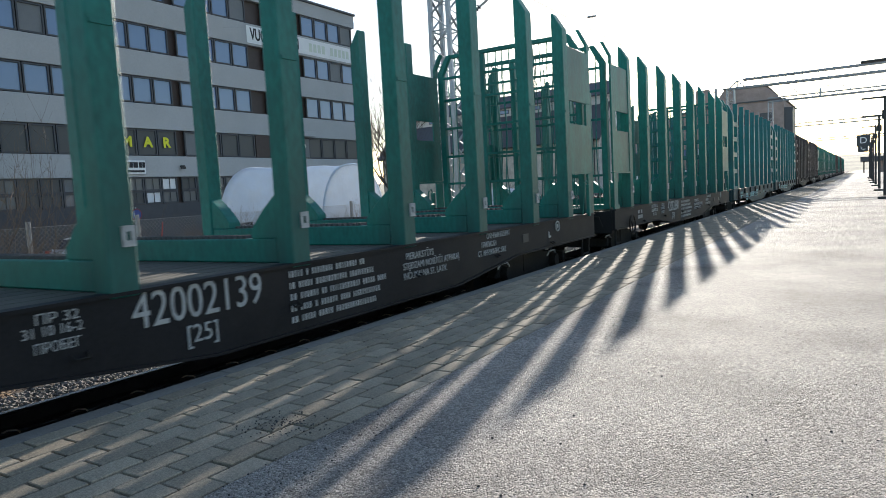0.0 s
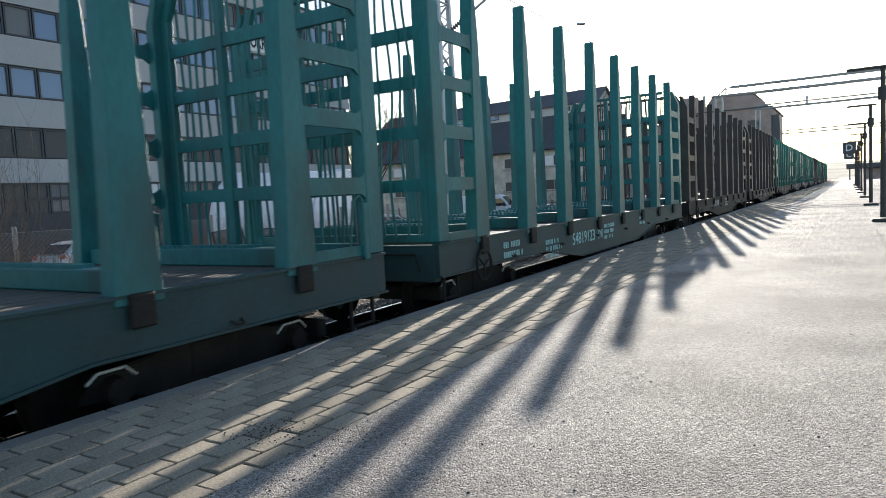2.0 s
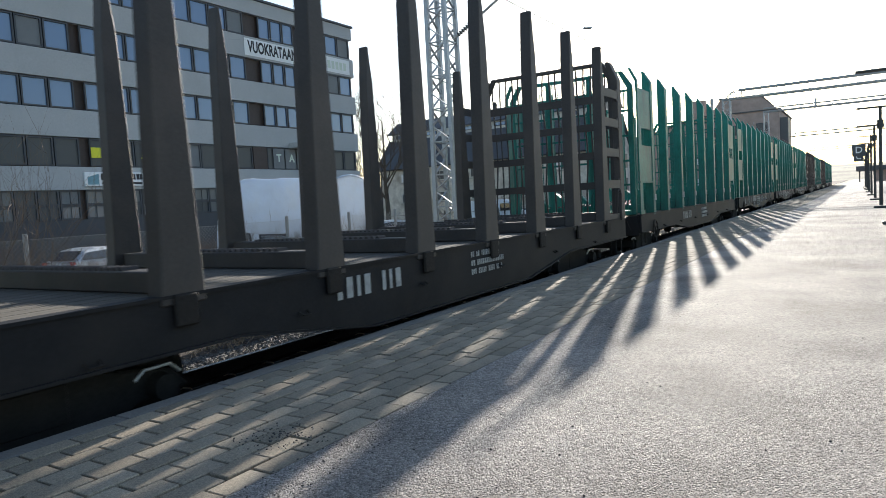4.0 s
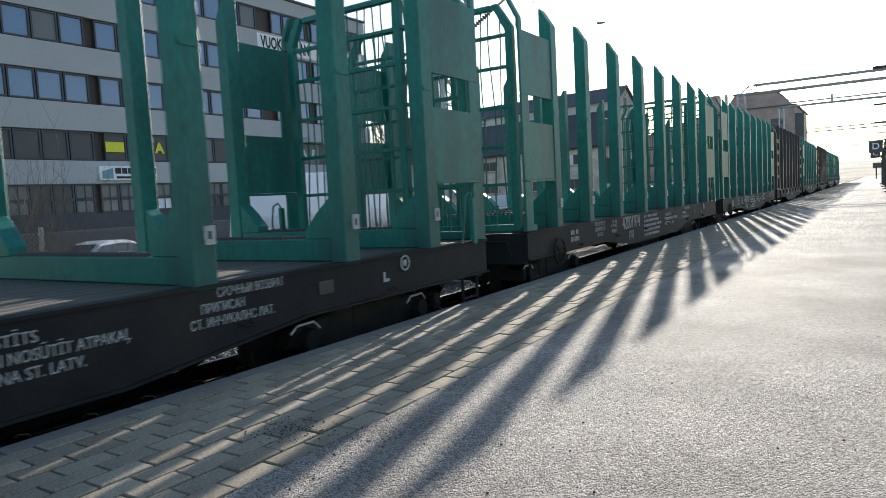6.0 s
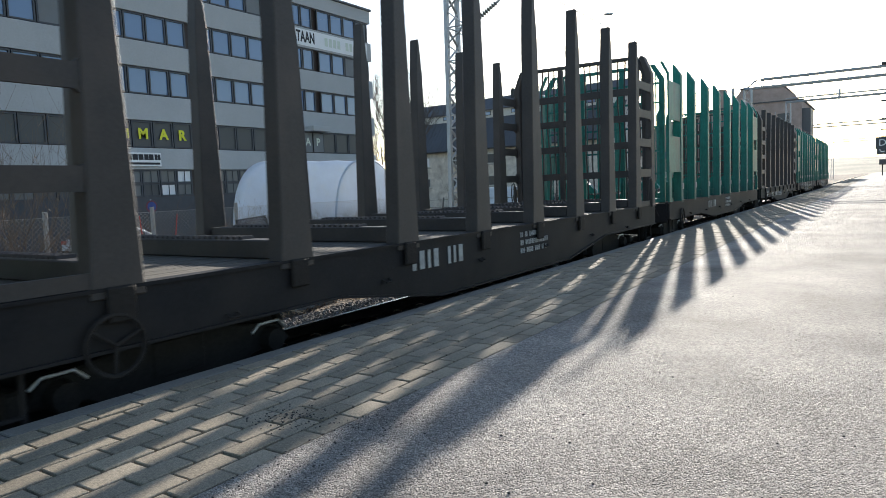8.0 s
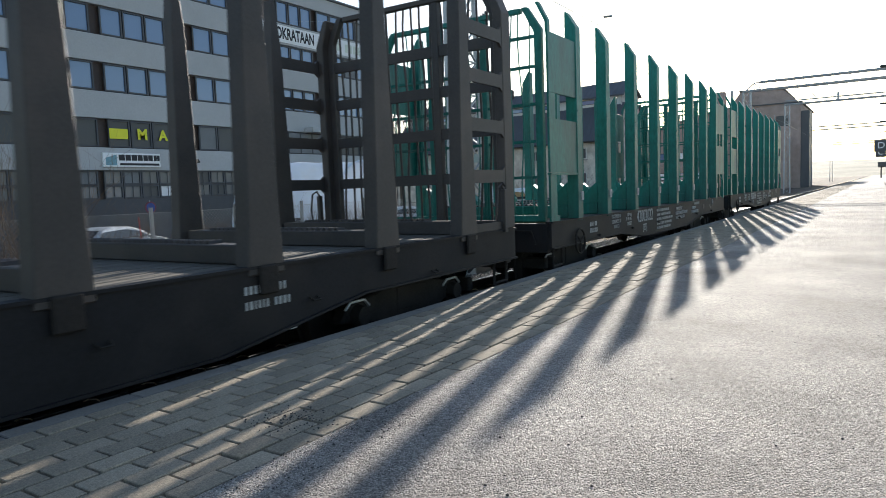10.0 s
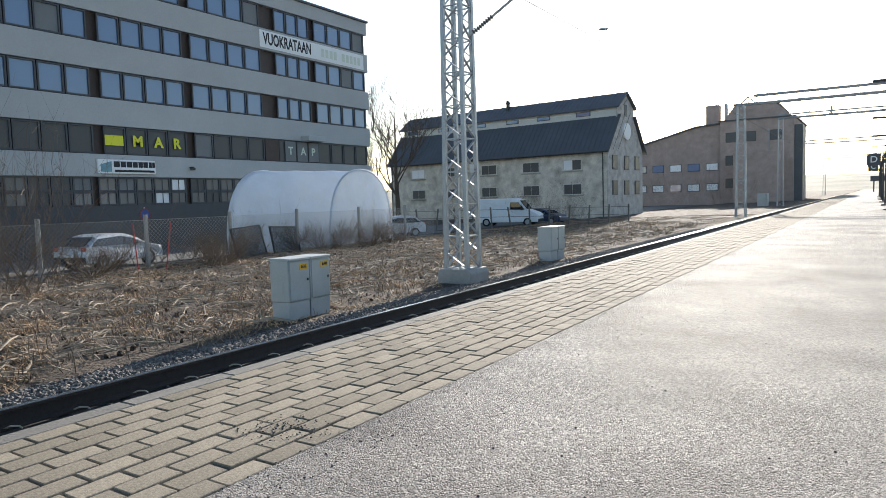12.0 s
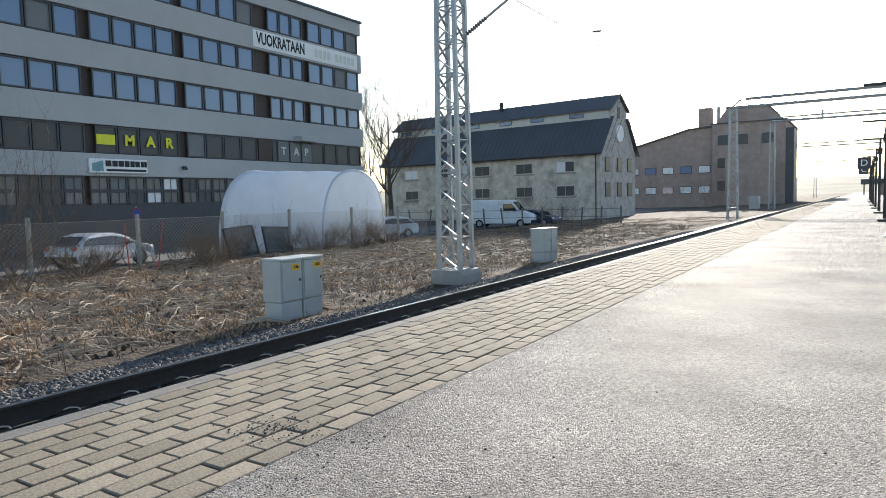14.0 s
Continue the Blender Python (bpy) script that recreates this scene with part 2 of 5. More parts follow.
def prism(bm, outline, axis, a, b):
    """A flat outline (pairs) pushed along an axis from a to b."""
    def at(p, v):
        return {"x": (v, p[0], p[1]), "y": (p[0], v, p[1]), "z": (p[0], p[1], v)}[axis]
    lo = [bm.verts.new(at(p, a)) for p in outline]
    hi = [bm.verts.new(at(p, b)) for p in outline]
    n = len(outline)
    f = [bm.faces.new(lo), bm.faces.new(hi[::-1])]
    for i in range(n):
        f.append(bm.faces.new((lo[i], hi[i], hi[(i + 1) % n], lo[(i + 1) % n])))
    bmesh.ops.recalc_face_normals(bm, faces=f)
    return bm


def rod(bm, p, q, r0, r1=None, n=6):
    """A tapered round bar from p to q."""
    p, q = Vector(p), Vector(q)
    r1 = r0 if r1 is None else r1
    d = (q - p).normalized()
    u = d.orthogonal().normalized()
    w = d.cross(u)
    ring = [[bm.verts.new(c + (u * math.cos(a) + w * math.sin(a)) * r) for a in (2 * math.pi * k / n for k in range(n))] for c, r in ((p, r0), (q, r1))]
    for k in range(n):
        bm.faces.new((ring[0][k], ring[0][(k + 1) % n], ring[1][(k + 1) % n], ring[1][k]))
    bm.faces.new(ring[0][::-1])
    bm.faces.new(ring[1])
    return bm


def tube(pts, r, n=6):
    """One round bar through a row of points."""
    bm = bmesh.new()
    pts = [Vector(p) for p in pts]
    rings, u = [], None
    for i, p in enumerate(pts):
        d = (pts[min(i + 1, len(pts) - 1)] - pts[max(i - 1, 0)])
        d = d.normalized() if d.length > 1e-9 else (pts[i] - pts[i - 1]).normalized()
        u = d.orthogonal().normalized() if u is None else (u - d * u.dot(d)).normalized()
        w = d.cross(u)
        rings.append([bm.verts.new(p + (u * math.cos(a) + w * math.sin(a)) * r) for a in (2 * math.pi * k / n for k in range(n))])
    for a, b in zip(rings, rings[1:]):
        for k in range(n):
            bm.faces.new((a[k], a[(k + 1) % n], b[(k + 1) % n], b[k]))
    bm.faces.new(rings[0][::-1])
    bm.faces.new(rings[-1])
    return bm


def lathe(profile, y, z, n=28):
    """A turned piece about a crosswise axle: (x, radius) pairs."""
    bm = bmesh.new()
    rings = [[bm.verts.new((x, y + r * math.cos(2 * math.pi * k / n), z + r * math.sin(2 * math.pi * k / n))) for k in range(n)] for x, r in profile]
    for a, b in zip(rings, rings[1:]):
        for k in range(n):
            bm.faces.new((a[k], a[(k + 1) % n], b[(k + 1) % n], b[k]))
    bm.faces.new(rings[0][::-1])
    bm.faces.new(rings[-1])
    bmesh.ops.recalc_face_normals(bm, faces=bm.faces[:])
    return bm


def beam(bm, p, q, w, h):
    """A square bar from p to q, w wide and h deep."""
    p, q = Vector(p), Vector(q)
    d = (q - p).normalized()
    u = (Vector((0, 0, 1)) if abs(d.z) < 0.9 else Vector((0, 1, 0))).cross(d).normalized()
    v = d.cross(u)
    s = [[bm.verts.new(c + u * a * w / 2 + v * b * h / 2) for a, b in ((-1, -1), (1, -1), (1, 1), (-1, 1))] for c in (p, q)]
    for k in range(4):
        bm.faces.new((s[0][k], s[0][(k + 1) % 4], s[1][(k + 1) % 4], s[1][k]))
    bm.faces.new(s[0][::-1])
    bm.faces.new(s[1])
    return bm


def lettering(name, text, size, material, parent, m, label="", width=None, depth=0.004, bold=0.0):
    """Flat letters in the built-in font; they lie in the local x-z plane facing -y of m."""
    cu = bpy.data.curves.new(name, "FONT")
    cu.body, cu.size, cu.extrude = text, size, depth
    cu.align_x, cu.align_y = "CENTER", "CENTER"
    cu.resolution_u, cu.offset = 3, size * bold
    ob = bpy.data.objects.new(name, cu)
    me = bpy.data.meshes.new_from_object(ob)
    bpy.data.objects.remove(ob)
    me.materials.clear()
    me.materials.append(material)
    if width:
        xs = [v.co.x for v in me.vertices]
        k = width / max(1e-6, max(xs) - min(xs))
        for v in me.vertices:
            v.co.x *= k
    me.transform(Matrix.Rotation(radians(90), 4, "X"))
    o = new(name, me)
    o.parent = parent
    o.matrix_basis = m
    if label:
        o["label"] = label
    return o


def facing_track(x, y, z):
    """Letters on a face that looks to +x, read along +y."""
    return pose(x, y, z, 0, 0, 90)


# ---- track and platform ----
EDGE, SEAM, TRACK = -3.88, -2.27, -5.74
NEAR_Y, FAR_Y = -30.0, 520.0


def platform():
    p = thing("platform", "long asphalt railway platform with a paved edge strip", "platform", kind="structure")
    part("asphalt", boxes((SEAM + 0.004, 7.0, NEAR_Y, FAR_Y, -0.9, 0.0)), ASPHALT, p, "light grey worn asphalt")
    part("bedding", boxes((EDGE + 0.10, SEAM, NEAR_Y, FAR_Y, -0.9, -0.03)), JOINT, p, "dark sand in the paver joints")
    part("edge_wall", boxes((EDGE + 0.02, EDGE + 0.096, NEAR_Y, FAR_Y, -1.0, -0.05)), CONCRETE, p)
    return p


def rail_profile(x):
    base = -0.028
    return [(p, q + base) for p, q in [(x - 0.075, -0.73), (x + 0.075, -0.73), (x + 0.075, -0.715), (x + 0.012, -0.69), (x + 0.012, -0.59), (x + 0.036, -0.58), (x + 0.036, -0.555), (x - 0.036, -0.555), (x - 0.036, -0.58), (x - 0.012, -0.59), (x - 0.012, -0.69), (x - 0.075, -0.715)]]


def railway():
    t = thing("railway_track", "single rusty railway track on dark sleepers and ballast", "track", kind="structure")
    for x in (TRACK - 0.78, TRACK + 0.78):
        r = part("rail", prism(bmesh.new(), rail_profile(x), "y", NEAR_Y, FAR_Y), RAIL, t, "rail with dark rusty web")
        part("rail_head", boxes((x - 0.034, x + 0.034, NEAR_Y, FAR_Y, -0.5828, -0.576)), RAILTOP, r, "polished running surface")
    s = boxes((-1.3, 1.3, -0.13, 0.13, -0.22, 0.0))
    first = part("sleeper", s, SLEEPER, t, m=pose(TRACK, -1.67, -0.763), bevel=0.02)
    clip = bmesh.new()
    for a, b in (((0.0, -0.05, 0.02), (0.05, -0.02, 0.045)), ((0.05, -0.02, 0.045), (0.07, 0.05, 0.03)), ((0.07, 0.05, 0.03), (0.10, 0.06, 0.012))):
        rod(clip, a, b, 0.008, n=5)
    c = part("clip", clip, CLIP, first, "bright spring clip", m=pose(-0.78 + 0.05, 0, 0.0))
    for k in range(1, 130):
        y = -1.67 + 0.62 * k + 0.149
        o = again(first, pose(TRACK, y, -0.763), t)
        if k < 80:
            again(c, pose(-0.78 + 0.05, 0, 0.0), o)
    return t


def infill():
    o = part("track_infill", boxes((TRACK - 0.70, TRACK + 0.70, NEAR_Y, FAR_Y, -0.83, -0.770)), INFILL)
    tagged(o, "dark ballast between the rails", "ballast", kind="structure")


def ground_height(x, y):
    """The rough field beyond the track: falls to the street behind the fence."""
    z = -0.86 - 0.16 * min(1.0, max(0.0, (x + 8.3) / 0.45)) - 0.23 * min(1.0, max(0.0, (-10.0 - x) / 11.0))
    k = min(1.0, max(0.0, (-22.0 - x) / 5.0))
    z -= 0.32 * k * k * (3 - 2 * k)
    z += 0.10 * noise.noise(Vector((x * 0.35, y * 0.35, 3))) * min(1.0, max(0.0, (-8.5 - x) / 2))
    z += 0.05 * noise.noise(Vector((x * 1.3, y * 1.3, 7))) * min(1.0, max(0.0, (-8.5 - x) / 2))
    rough = min(1.0, max(0.0, (-8.5 - x) / 1.5))
    z += rough * (0.045 * noise.noise(Vector((x * 2.9, y * 2.9, 11))) + 0.03 * noise.noise(Vector((x * 6.0, y * 6.0, 5))))
    return z


def grounds():
    bm = bmesh.new()
    xs = [TRACK + 1.9] + [-7.85 - 0.25 * i for i in range(54)] + [-21.35 - 0.5 * i for i in range(20)] + [-32 - 4 * i for i in range(10)] + [-90, -140, -260, -700, -2500]
    ys = [-40 + 4 * i for i in range(8)] + [-8 + 0.6 * i for i in range(18)] + [2.8 + 0.25 * i for i in range(100)] + [27.8 + 0.6 * i for i in range(41)] + [52.5 + 3 * i for i in range(30)] + [150 + 25 * i for i in range(16)] + [700, 1200, 2800]
    grid = [[bm.verts.new((x, y, (-1.02 if x > -7.9 else ground_height(x, y)))) for y in ys] for x in xs]
    for i in range(len(xs) - 1):
        for j in range(len(ys) - 1):
            bm.faces.new((grid[i][j], grid[i][j + 1], grid[i + 1][j + 1], grid[i + 1][j]))
    bmesh.ops.recalc_face_normals(bm, faces=bm.faces[:])
    g = part("ground", bm, SOIL)
    for f in g.data.polygons:
        f.use_smooth = True
    tagged(g, "rough brown soil with matted dead grass", "ground", kind="structure")
    r = part("ground_beyond_platform", boxes((7.0, 2500, -40, 2800, -1.2, -0.3)), GROUND)
    tagged(r, "bare spring ground beside the platform", "ground", kind="structure")
    b = part("ballast_bed", prism(bmesh.new(), [(TRACK - 2.7, -1.06), (TRACK - 2.45, -0.90), (TRACK - 1.5, -0.803), (TRACK + 1.85, -0.803), (TRACK + 1.85, -1.06)], "y", NEAR_Y, FAR_Y), BALLAST)
    tagged(b, "grey crushed stone ballast under the track", "ballast", kind="structure")
    st = part("street", boxes((-36.5, -28.0, -30, 200, -1.67, -1.355)), STREET)
    tagged(st, "grey asphalt street behind the fence", "street", kind="structure")


def chips():
    """Loose ballast stones beside and between the rails."""
    rng = random.Random(4)
    verts, faces = [], []
    ico = bmesh.new()
    bmesh.ops.create_icosphere(ico, subdivisions=1, radius=1)
    base = [v.co.copy() for v in ico.verts]
    tri = [[v.index for v in f.verts] for f in ico.faces]
    ico.free()
    for _ in range(20000):
        y = 0.8 + 38 * rng.random() ** 1.7
        x = rng.uniform(TRACK - 2.55, TRACK - 0.86) if rng.random() < 0.97 else rng.uniform(TRACK - 0.7, TRACK + 0.4)
        if x < TRACK - 0.7:
            z = -0.803 - max(0, (TRACK - 1.5 - x)) * 0.10
        else:
            z = -0.803
        r = rng.uniform(0.018, 0.05)
        e = Euler((rng.random() * 6, rng.random() * 6, rng.random() * 6)).to_matrix()
        s = Vector((r, r * rng.uniform(0.6, 1.0), r * rng.uniform(0.5, 0.9)))
        o = len(verts)
        for v in base:
            w = e @ Vector((v.x * s.x, v.y * s.y, v.z * s.z))
            verts.append((x + w.x, y + w.y, z + r * 0.3 + w.z))
        faces += [[o + i for i in t] for t in tri]
    me = bpy.data.meshes.new("ballast_stones")
    me.from_pydata(verts, [], faces)
    me.materials.append(STONE)
    tagged(new("ballast_stones", me), "loose grey and brown crushed stones along the rails", "stones", kind="stuff")


# ---- vegetation ----
def blades(name, label, category, spots, material, hmin, hmax, w, rng, lean=0.9, per=4):
    verts, faces = [], []
    for x, y, z in spots:
        for _ in range(per):
            h, a, l = rng.uniform(hmin, hmax), rng.random() * 6.28, rng.uniform(0.2, lean)
            px, py = x + rng.uniform(-0.12, 0.12), y + rng.uniform(-0.12, 0.12)
            dx, dy = math.cos(a), math.sin(a)
            o = len(verts)
            ux, uy = -dy * w / 2, dx * w / 2
            mx, my, mz = px + dx * h * l * 0.45, py + dy * h * l * 0.45, z + h * 0.62
            ex, ey, ez = px + dx * h * l * 1.15, py + dy * h * l * 1.15, z + h * (1.0 - 0.45 * l)
            verts += [(px - ux, py - uy, z - 0.03), (px + ux, py + uy, z - 0.03), (mx + ux * 0.8, my + uy * 0.8, mz), (mx - ux * 0.8, my - uy * 0.8, mz), (ex, ey, ez)]
            faces += [(o, o + 1, o + 2, o + 3), (o + 3, o + 2, o + 4)]
    me = bpy.data.meshes.new(name)
    me.from_pydata(verts, [], faces)
    me.materials.append(material)
    return tagged(new(name, me), label, category, kind="stuff")


def branch(bm, p, d, length, r, depth, rng, up=0.25, split=3, thin=0.42):
    """A bent, tapered limb that forks into finer ones."""
    q, steps = Vector(p), 3
    for s in range(steps):
        d = (d + Vector((rng.uniform(-0.25, 0.25), rng.uniform(-0.25, 0.25), rng.uniform(-0.1, 0.2) + up * 0.2))).normalized()
        e = q + d * length / steps
        rod(bm, q, e, r * (1 - 0.25 * s), r * (1 - 0.25 * (s + 1)), n=5 if r > 0.03 else 3)
        if depth > 0 and (s > 0 or depth < 3):
            for _ in range(split if s == steps - 1 else 1 + (rng.random() < 0.5)):
                a = Vector((rng.uniform(-1, 1), rng.uniform(-1, 1), rng.uniform(-0.2, 1))).normalized()
                branch(bm, e, (d * 0.75 + a * 0.75 + Vector((0, 0, up))).normalized(), length * rng.uniform(0.5, 0.75), max(r * thin, 0.004), depth - 1, rng, up, split, thin)
        q = e


def bare_tree(x, y, z, h, seed, label):
    rng = random.Random(seed)
    t = thing("bare_tree", label, "tree", pose(x, y, z))
    bm = bmesh.new()
    q, d = Vector((0, 0, -0.3)), Vector((0, 0, 1))
    n = 7
    for k in range(n):
        e = q + (d + Vector((rng.uniform(-0.08, 0.08), rng.uniform(-0.08, 0.08), 0))).normalized() * h * 0.8 / n
        rod(bm, q, e, 0.022 * h * (1 - k / (n + 1)), 0.022 * h * (1 - (k + 1) / (n + 1)), n=7)
        q = e
    part("trunk", bm, BARK, t)
    crown = bmesh.new()
    for k in range(2, n + 1):
        for _ in range(3):
            a = rng.random() * 6.28
            branch(crown, (0, 0, h * 0.8 * k / n - 0.3), Vector((math.cos(a) * 0.7, math.sin(a) * 0.7, 0.8)).normalized(), h * 0.34 * (1.15 - 0.5 * k / n), 0.009 * h * (1.2 - k / n), 3, rng, 0.25, 2, 0.55)
    part("crown", crown, BARK, t, "leafless branching twigs")
    return t


def shrub(x, y, z, h, seed,  label="leafless thicket of thin grey branches", stems=9, spread=0.8, thick=0.012):
    rng = random.Random(seed)
    bm = bmesh.new()
    for _ in range(stems):
        a = rng.random() * 6.28
        branch(bm, (rng.uniform(-0.2, 0.2), rng.uniform(-0.2, 0.2), -0.1), Vector((math.cos(a) * spread, math.sin(a) * spread, 0.8)).normalized(), h * rng.uniform(0.5, 0.9), thick, 2, rng, up=0.1, split=2)
    o = part("shrub", bm, TWIG, m=pose(x, y, z))
    return tagged(o, label, "shrub")


# ---- trackside things ----
def cabinet(y, x, w, d, h, units, numbers, label, z=-0.87):
    c = thing("trackside_cabinet", label, "cabinet", pose(x, y, z))
    for k in range(units):
        a, b = k * w / units + 0.006, (k + 1) * w / units - 0.006
        part("plinth", boxes((-d / 2 + 0.015, d / 2 - 0.012, a + 0.01, b - 0.01, -0.15, h * 0.30)), CABINET, c, bevel=0.006)
        body = part("body", boxes((-d / 2, d / 2, a, b, h * 0.305, h - 0.05)), CABINET, c, bevel=0.01)
        door = part("door", boxes((d / 2 + 0.001, d / 2 + 0.018, a + 0.03, b - 0.03, h * 0.33, h - 0.07)), CABINET, c, bevel=0.004)
        part("lock", boxes((d / 2 + 0.019, d / 2 + 0.035, b - 0.09, b - 0.06, h * 0.62, h * 0.66)), DARKSTEEL, door)
        part("lid", boxes((-d / 2 - 0.025, d / 2 + 0.03, a - 0.002, b + 0.002, h - 0.049, h)), CABINET, c, "pale sheet lid", bevel=0.01)
        if numbers:
            pl = part("number_plate", boxes((d / 2 + 0.019, d / 2 + 0.024, b - 0.27, b - 0.06, h - 0.215, h - 0.105)), YELLOW, door, "yellow number plate")
            lettering("number", numbers[k], 0.085, BLACK, pl, facing_track(d / 2 + 0.028, b - 0.165, h - 0.16))
    part("vent_grille", boxes((-0.12, 0.10, -0.002, 0.004, h * 0.42, h * 0.62)), CABINET, c)
    return c


def lattice(t, w0, w1, h, bays, r=0.035, brace=0.022, z0=0.0, single=False):
    """Four angle-iron legs with zigzag bracing on each side."""
    def corner(i, z):
        k = (w0 + (w1 - w0) * z / h) / 2
        return Vector(((-k, k, k, -k)[i], (-k, -k, k, k)[i], z0 + z))
    for i in range(4):
        bm = bmesh.new()
        beam(bm, corner(i, 0), corner(i, h), r * 2, r * 2)
        part("leg", bm, GALV, t)
    for i in range(4):
        bm = bmesh.new()
        for b in range(bays):
            za, zb = h * b / bays, h * (b + 1) / bays
            p, q = (corner(i, za), corner((i + 1) % 4, zb)) if b % 2 else (corner((i + 1) % 4, za), corner(i, zb))
            beam(bm, p, q, brace * 2, brace * 0.8)
            if single:
                part("brace", bm, GALV, t)
                bm = bmesh.new()
            if b % 2 == 0 and single:
                hz = bmesh.new()
                beam(hz, corner(i, za), corner((i + 1) % 4, za), brace * 2, brace * 0.8)
                part("brace", hz, GALV, t)
            elif b % 2 == 0:
                beam(bm, corner(i, za), corner((i + 1) % 4, za), brace * 2, brace * 0.8)
        if single:
            bm.free()
        else:
            tagged(part("bracing", bm, GALV, t, "zigzag bracing"), kind="stuff")


def lattice_mast(x, y, z=-0.89):
    t = thing("catenary_mast", "galvanised lattice catenary mast on a concrete footing", "mast", pose(x, y, z, 0, 0, 0))
    foot = bmesh.new()
    prism(foot, [(-0.47, -0.4), (0.47, -0.4), (0.47, 0.27), (0.40, 0.38), (-0.40, 0.38), (-0.47, 0.27)], "y", -0.45, 0.45)
    part("footing", foot, CONCRETE, t, "grey concrete footing", bevel=0.02)
    lattice(t, 0.59, 0.45, 8.64, 22, 0.047, 0.029, 0.38, True)
    part("sign_plate", boxes((0.30, 0.315, -0.11, 0.11, 2.7, 2.9)), CABINET, t, "small grey plate")
    arm = tube([(0.25, 0.09, 5.94), (2.97, 0.09, 7.47)], 0.03)
    a = part("bracket_arm", arm, GALV, t)
    for k in range(9):
        q = Vector((0.25, 0.09, 5.94)).lerp(Vector((2.97, 0.09, 7.47)), 0.06 + 0.022 * k)
        part("insulator_disc", rod(bmesh.new(), q, q + Vector((0.02, 0, 0.012)), 0.07, 0.045, 8), DARKSTEEL, a, "dark ribbed insulator disc" if k == 0 else "")
    part("upper_arm", tube([(0.25, 0.09, 8.0), (2.97, 0.09, 7.52)], 0.025), GALV, t)
    return t


def gantry(y, x0, x1, h, style, thick=1.0):
    t = thing("catenary_gantry", "steel catenary gantry spanning the tracks", "gantry", pose(x0, y, -0.89))
    lattice(t, 0.7 * thick, 0.5 * thick, h, 18, 0.045, 0.03)
    w = x1 - x0
    if style == "pair":
        part("tie", tube([(0.9, 0, h + 0.65), (w, 0, h + 0.65)], 0.10), GALV, t)
        part("beam", tube([(-0.3, 0, h + 0.05), (w, 0, h + 0.05)], 0.11), GALV, t)
        bm = tube([(-0.2, 0, h), (0.5, 0, h + 0.62)], 0.05)
        for a, b in (((0.5, 0, h + 0.65), (0.9, 0, h + 0.65)), ((0.5, 0, h + 0.62), (0.5, 0, h)), ((0.5, 0, h + 0.62), (1.1, 0, h)), ((1.1, 0, h), (1.1, 0, h + 0.65))):
            rod(bm, a, b, 0.035)
        part("corner_brace", bm, GALV, t)
    else:
        part("lower_chord", tube([(-0.3, 0, h), (w, 0, h)], 0.13), GALV, t)
        part("upper_chord", tube([(-0.3, 0, h + 0.45), (w, 0, h + 0.45)], 0.08), GALV, t)
        zz = [(2.6 + 0.9 * k, 0, h + (0.05 if k % 2 else 1.25)) for k in range(int((w - 3) / 0.9))]
        part("truss_web", tube(zz, 0.05), GALV, t)
        part("hanger", boxes((5.3, 5.55, -0.1, 0.1, h - 0.15, h + 1.0)), GALV, t)
    part("far_leg", boxes((w - 0.15, w + 0.15, -0.15, 0.15, -0.2, h + 0.7)), GALV, t)
    return t


def platform_lamp(y, x=0.74, h=3.72, group="platform lamps"):
    t = thing("platform_lamp", "dark steel platform lamp post with a flat lamp head", "lamp post", pose(x, y, 0), group)
    part("base", boxes((-0.24, 0.24, -0.24, 0.24, 0.0, 0.08)), DARKSTEEL, t, "dark square foot", bevel=0.02)
    part("post", rod(bmesh.new(), (0, 0, 0.1), (0, 0, h), 0.065, 0.055, 12), DARKSTEEL, t)
    part("lamp_head", boxes((-0.76, 0.19, -0.11, 0.11, h, h + 0.055)), DARKSTEEL, t, "flat lamp head", bevel=0.02)
    part("collar", rod(bmesh.new(), (0, 0, h - 0.75), (0, 0, h - 0.45), 0.11, 0.11, 12), DARKSTEEL, t)
    return t


# ---- buildings ----
DROP = -0.37  # the street level lies lower than the field by the track


def window_unit(parent, y0, y1, z0, z1, x, pane, depth=0.10):
    w = part("window", boxes((x - depth, x, y0, y0 + 0.09, z0, z1), (x - depth, x, y1 - 0.09, y1, z0, z1), (x - depth, x, y0 + 0.09, y1 - 0.09, z0, z0 + 0.09), (x - depth, x, y0 + 0.09, y1 - 0.09, z1 - 0.09, z1)), FRAME, parent)
    part("pane", boxes((x - depth - 0.02, x - depth + 0.02, y0 + 0.085, y1 - 0.085, z0 + 0.085, z1 - 0.085)), pane, w)
    return w


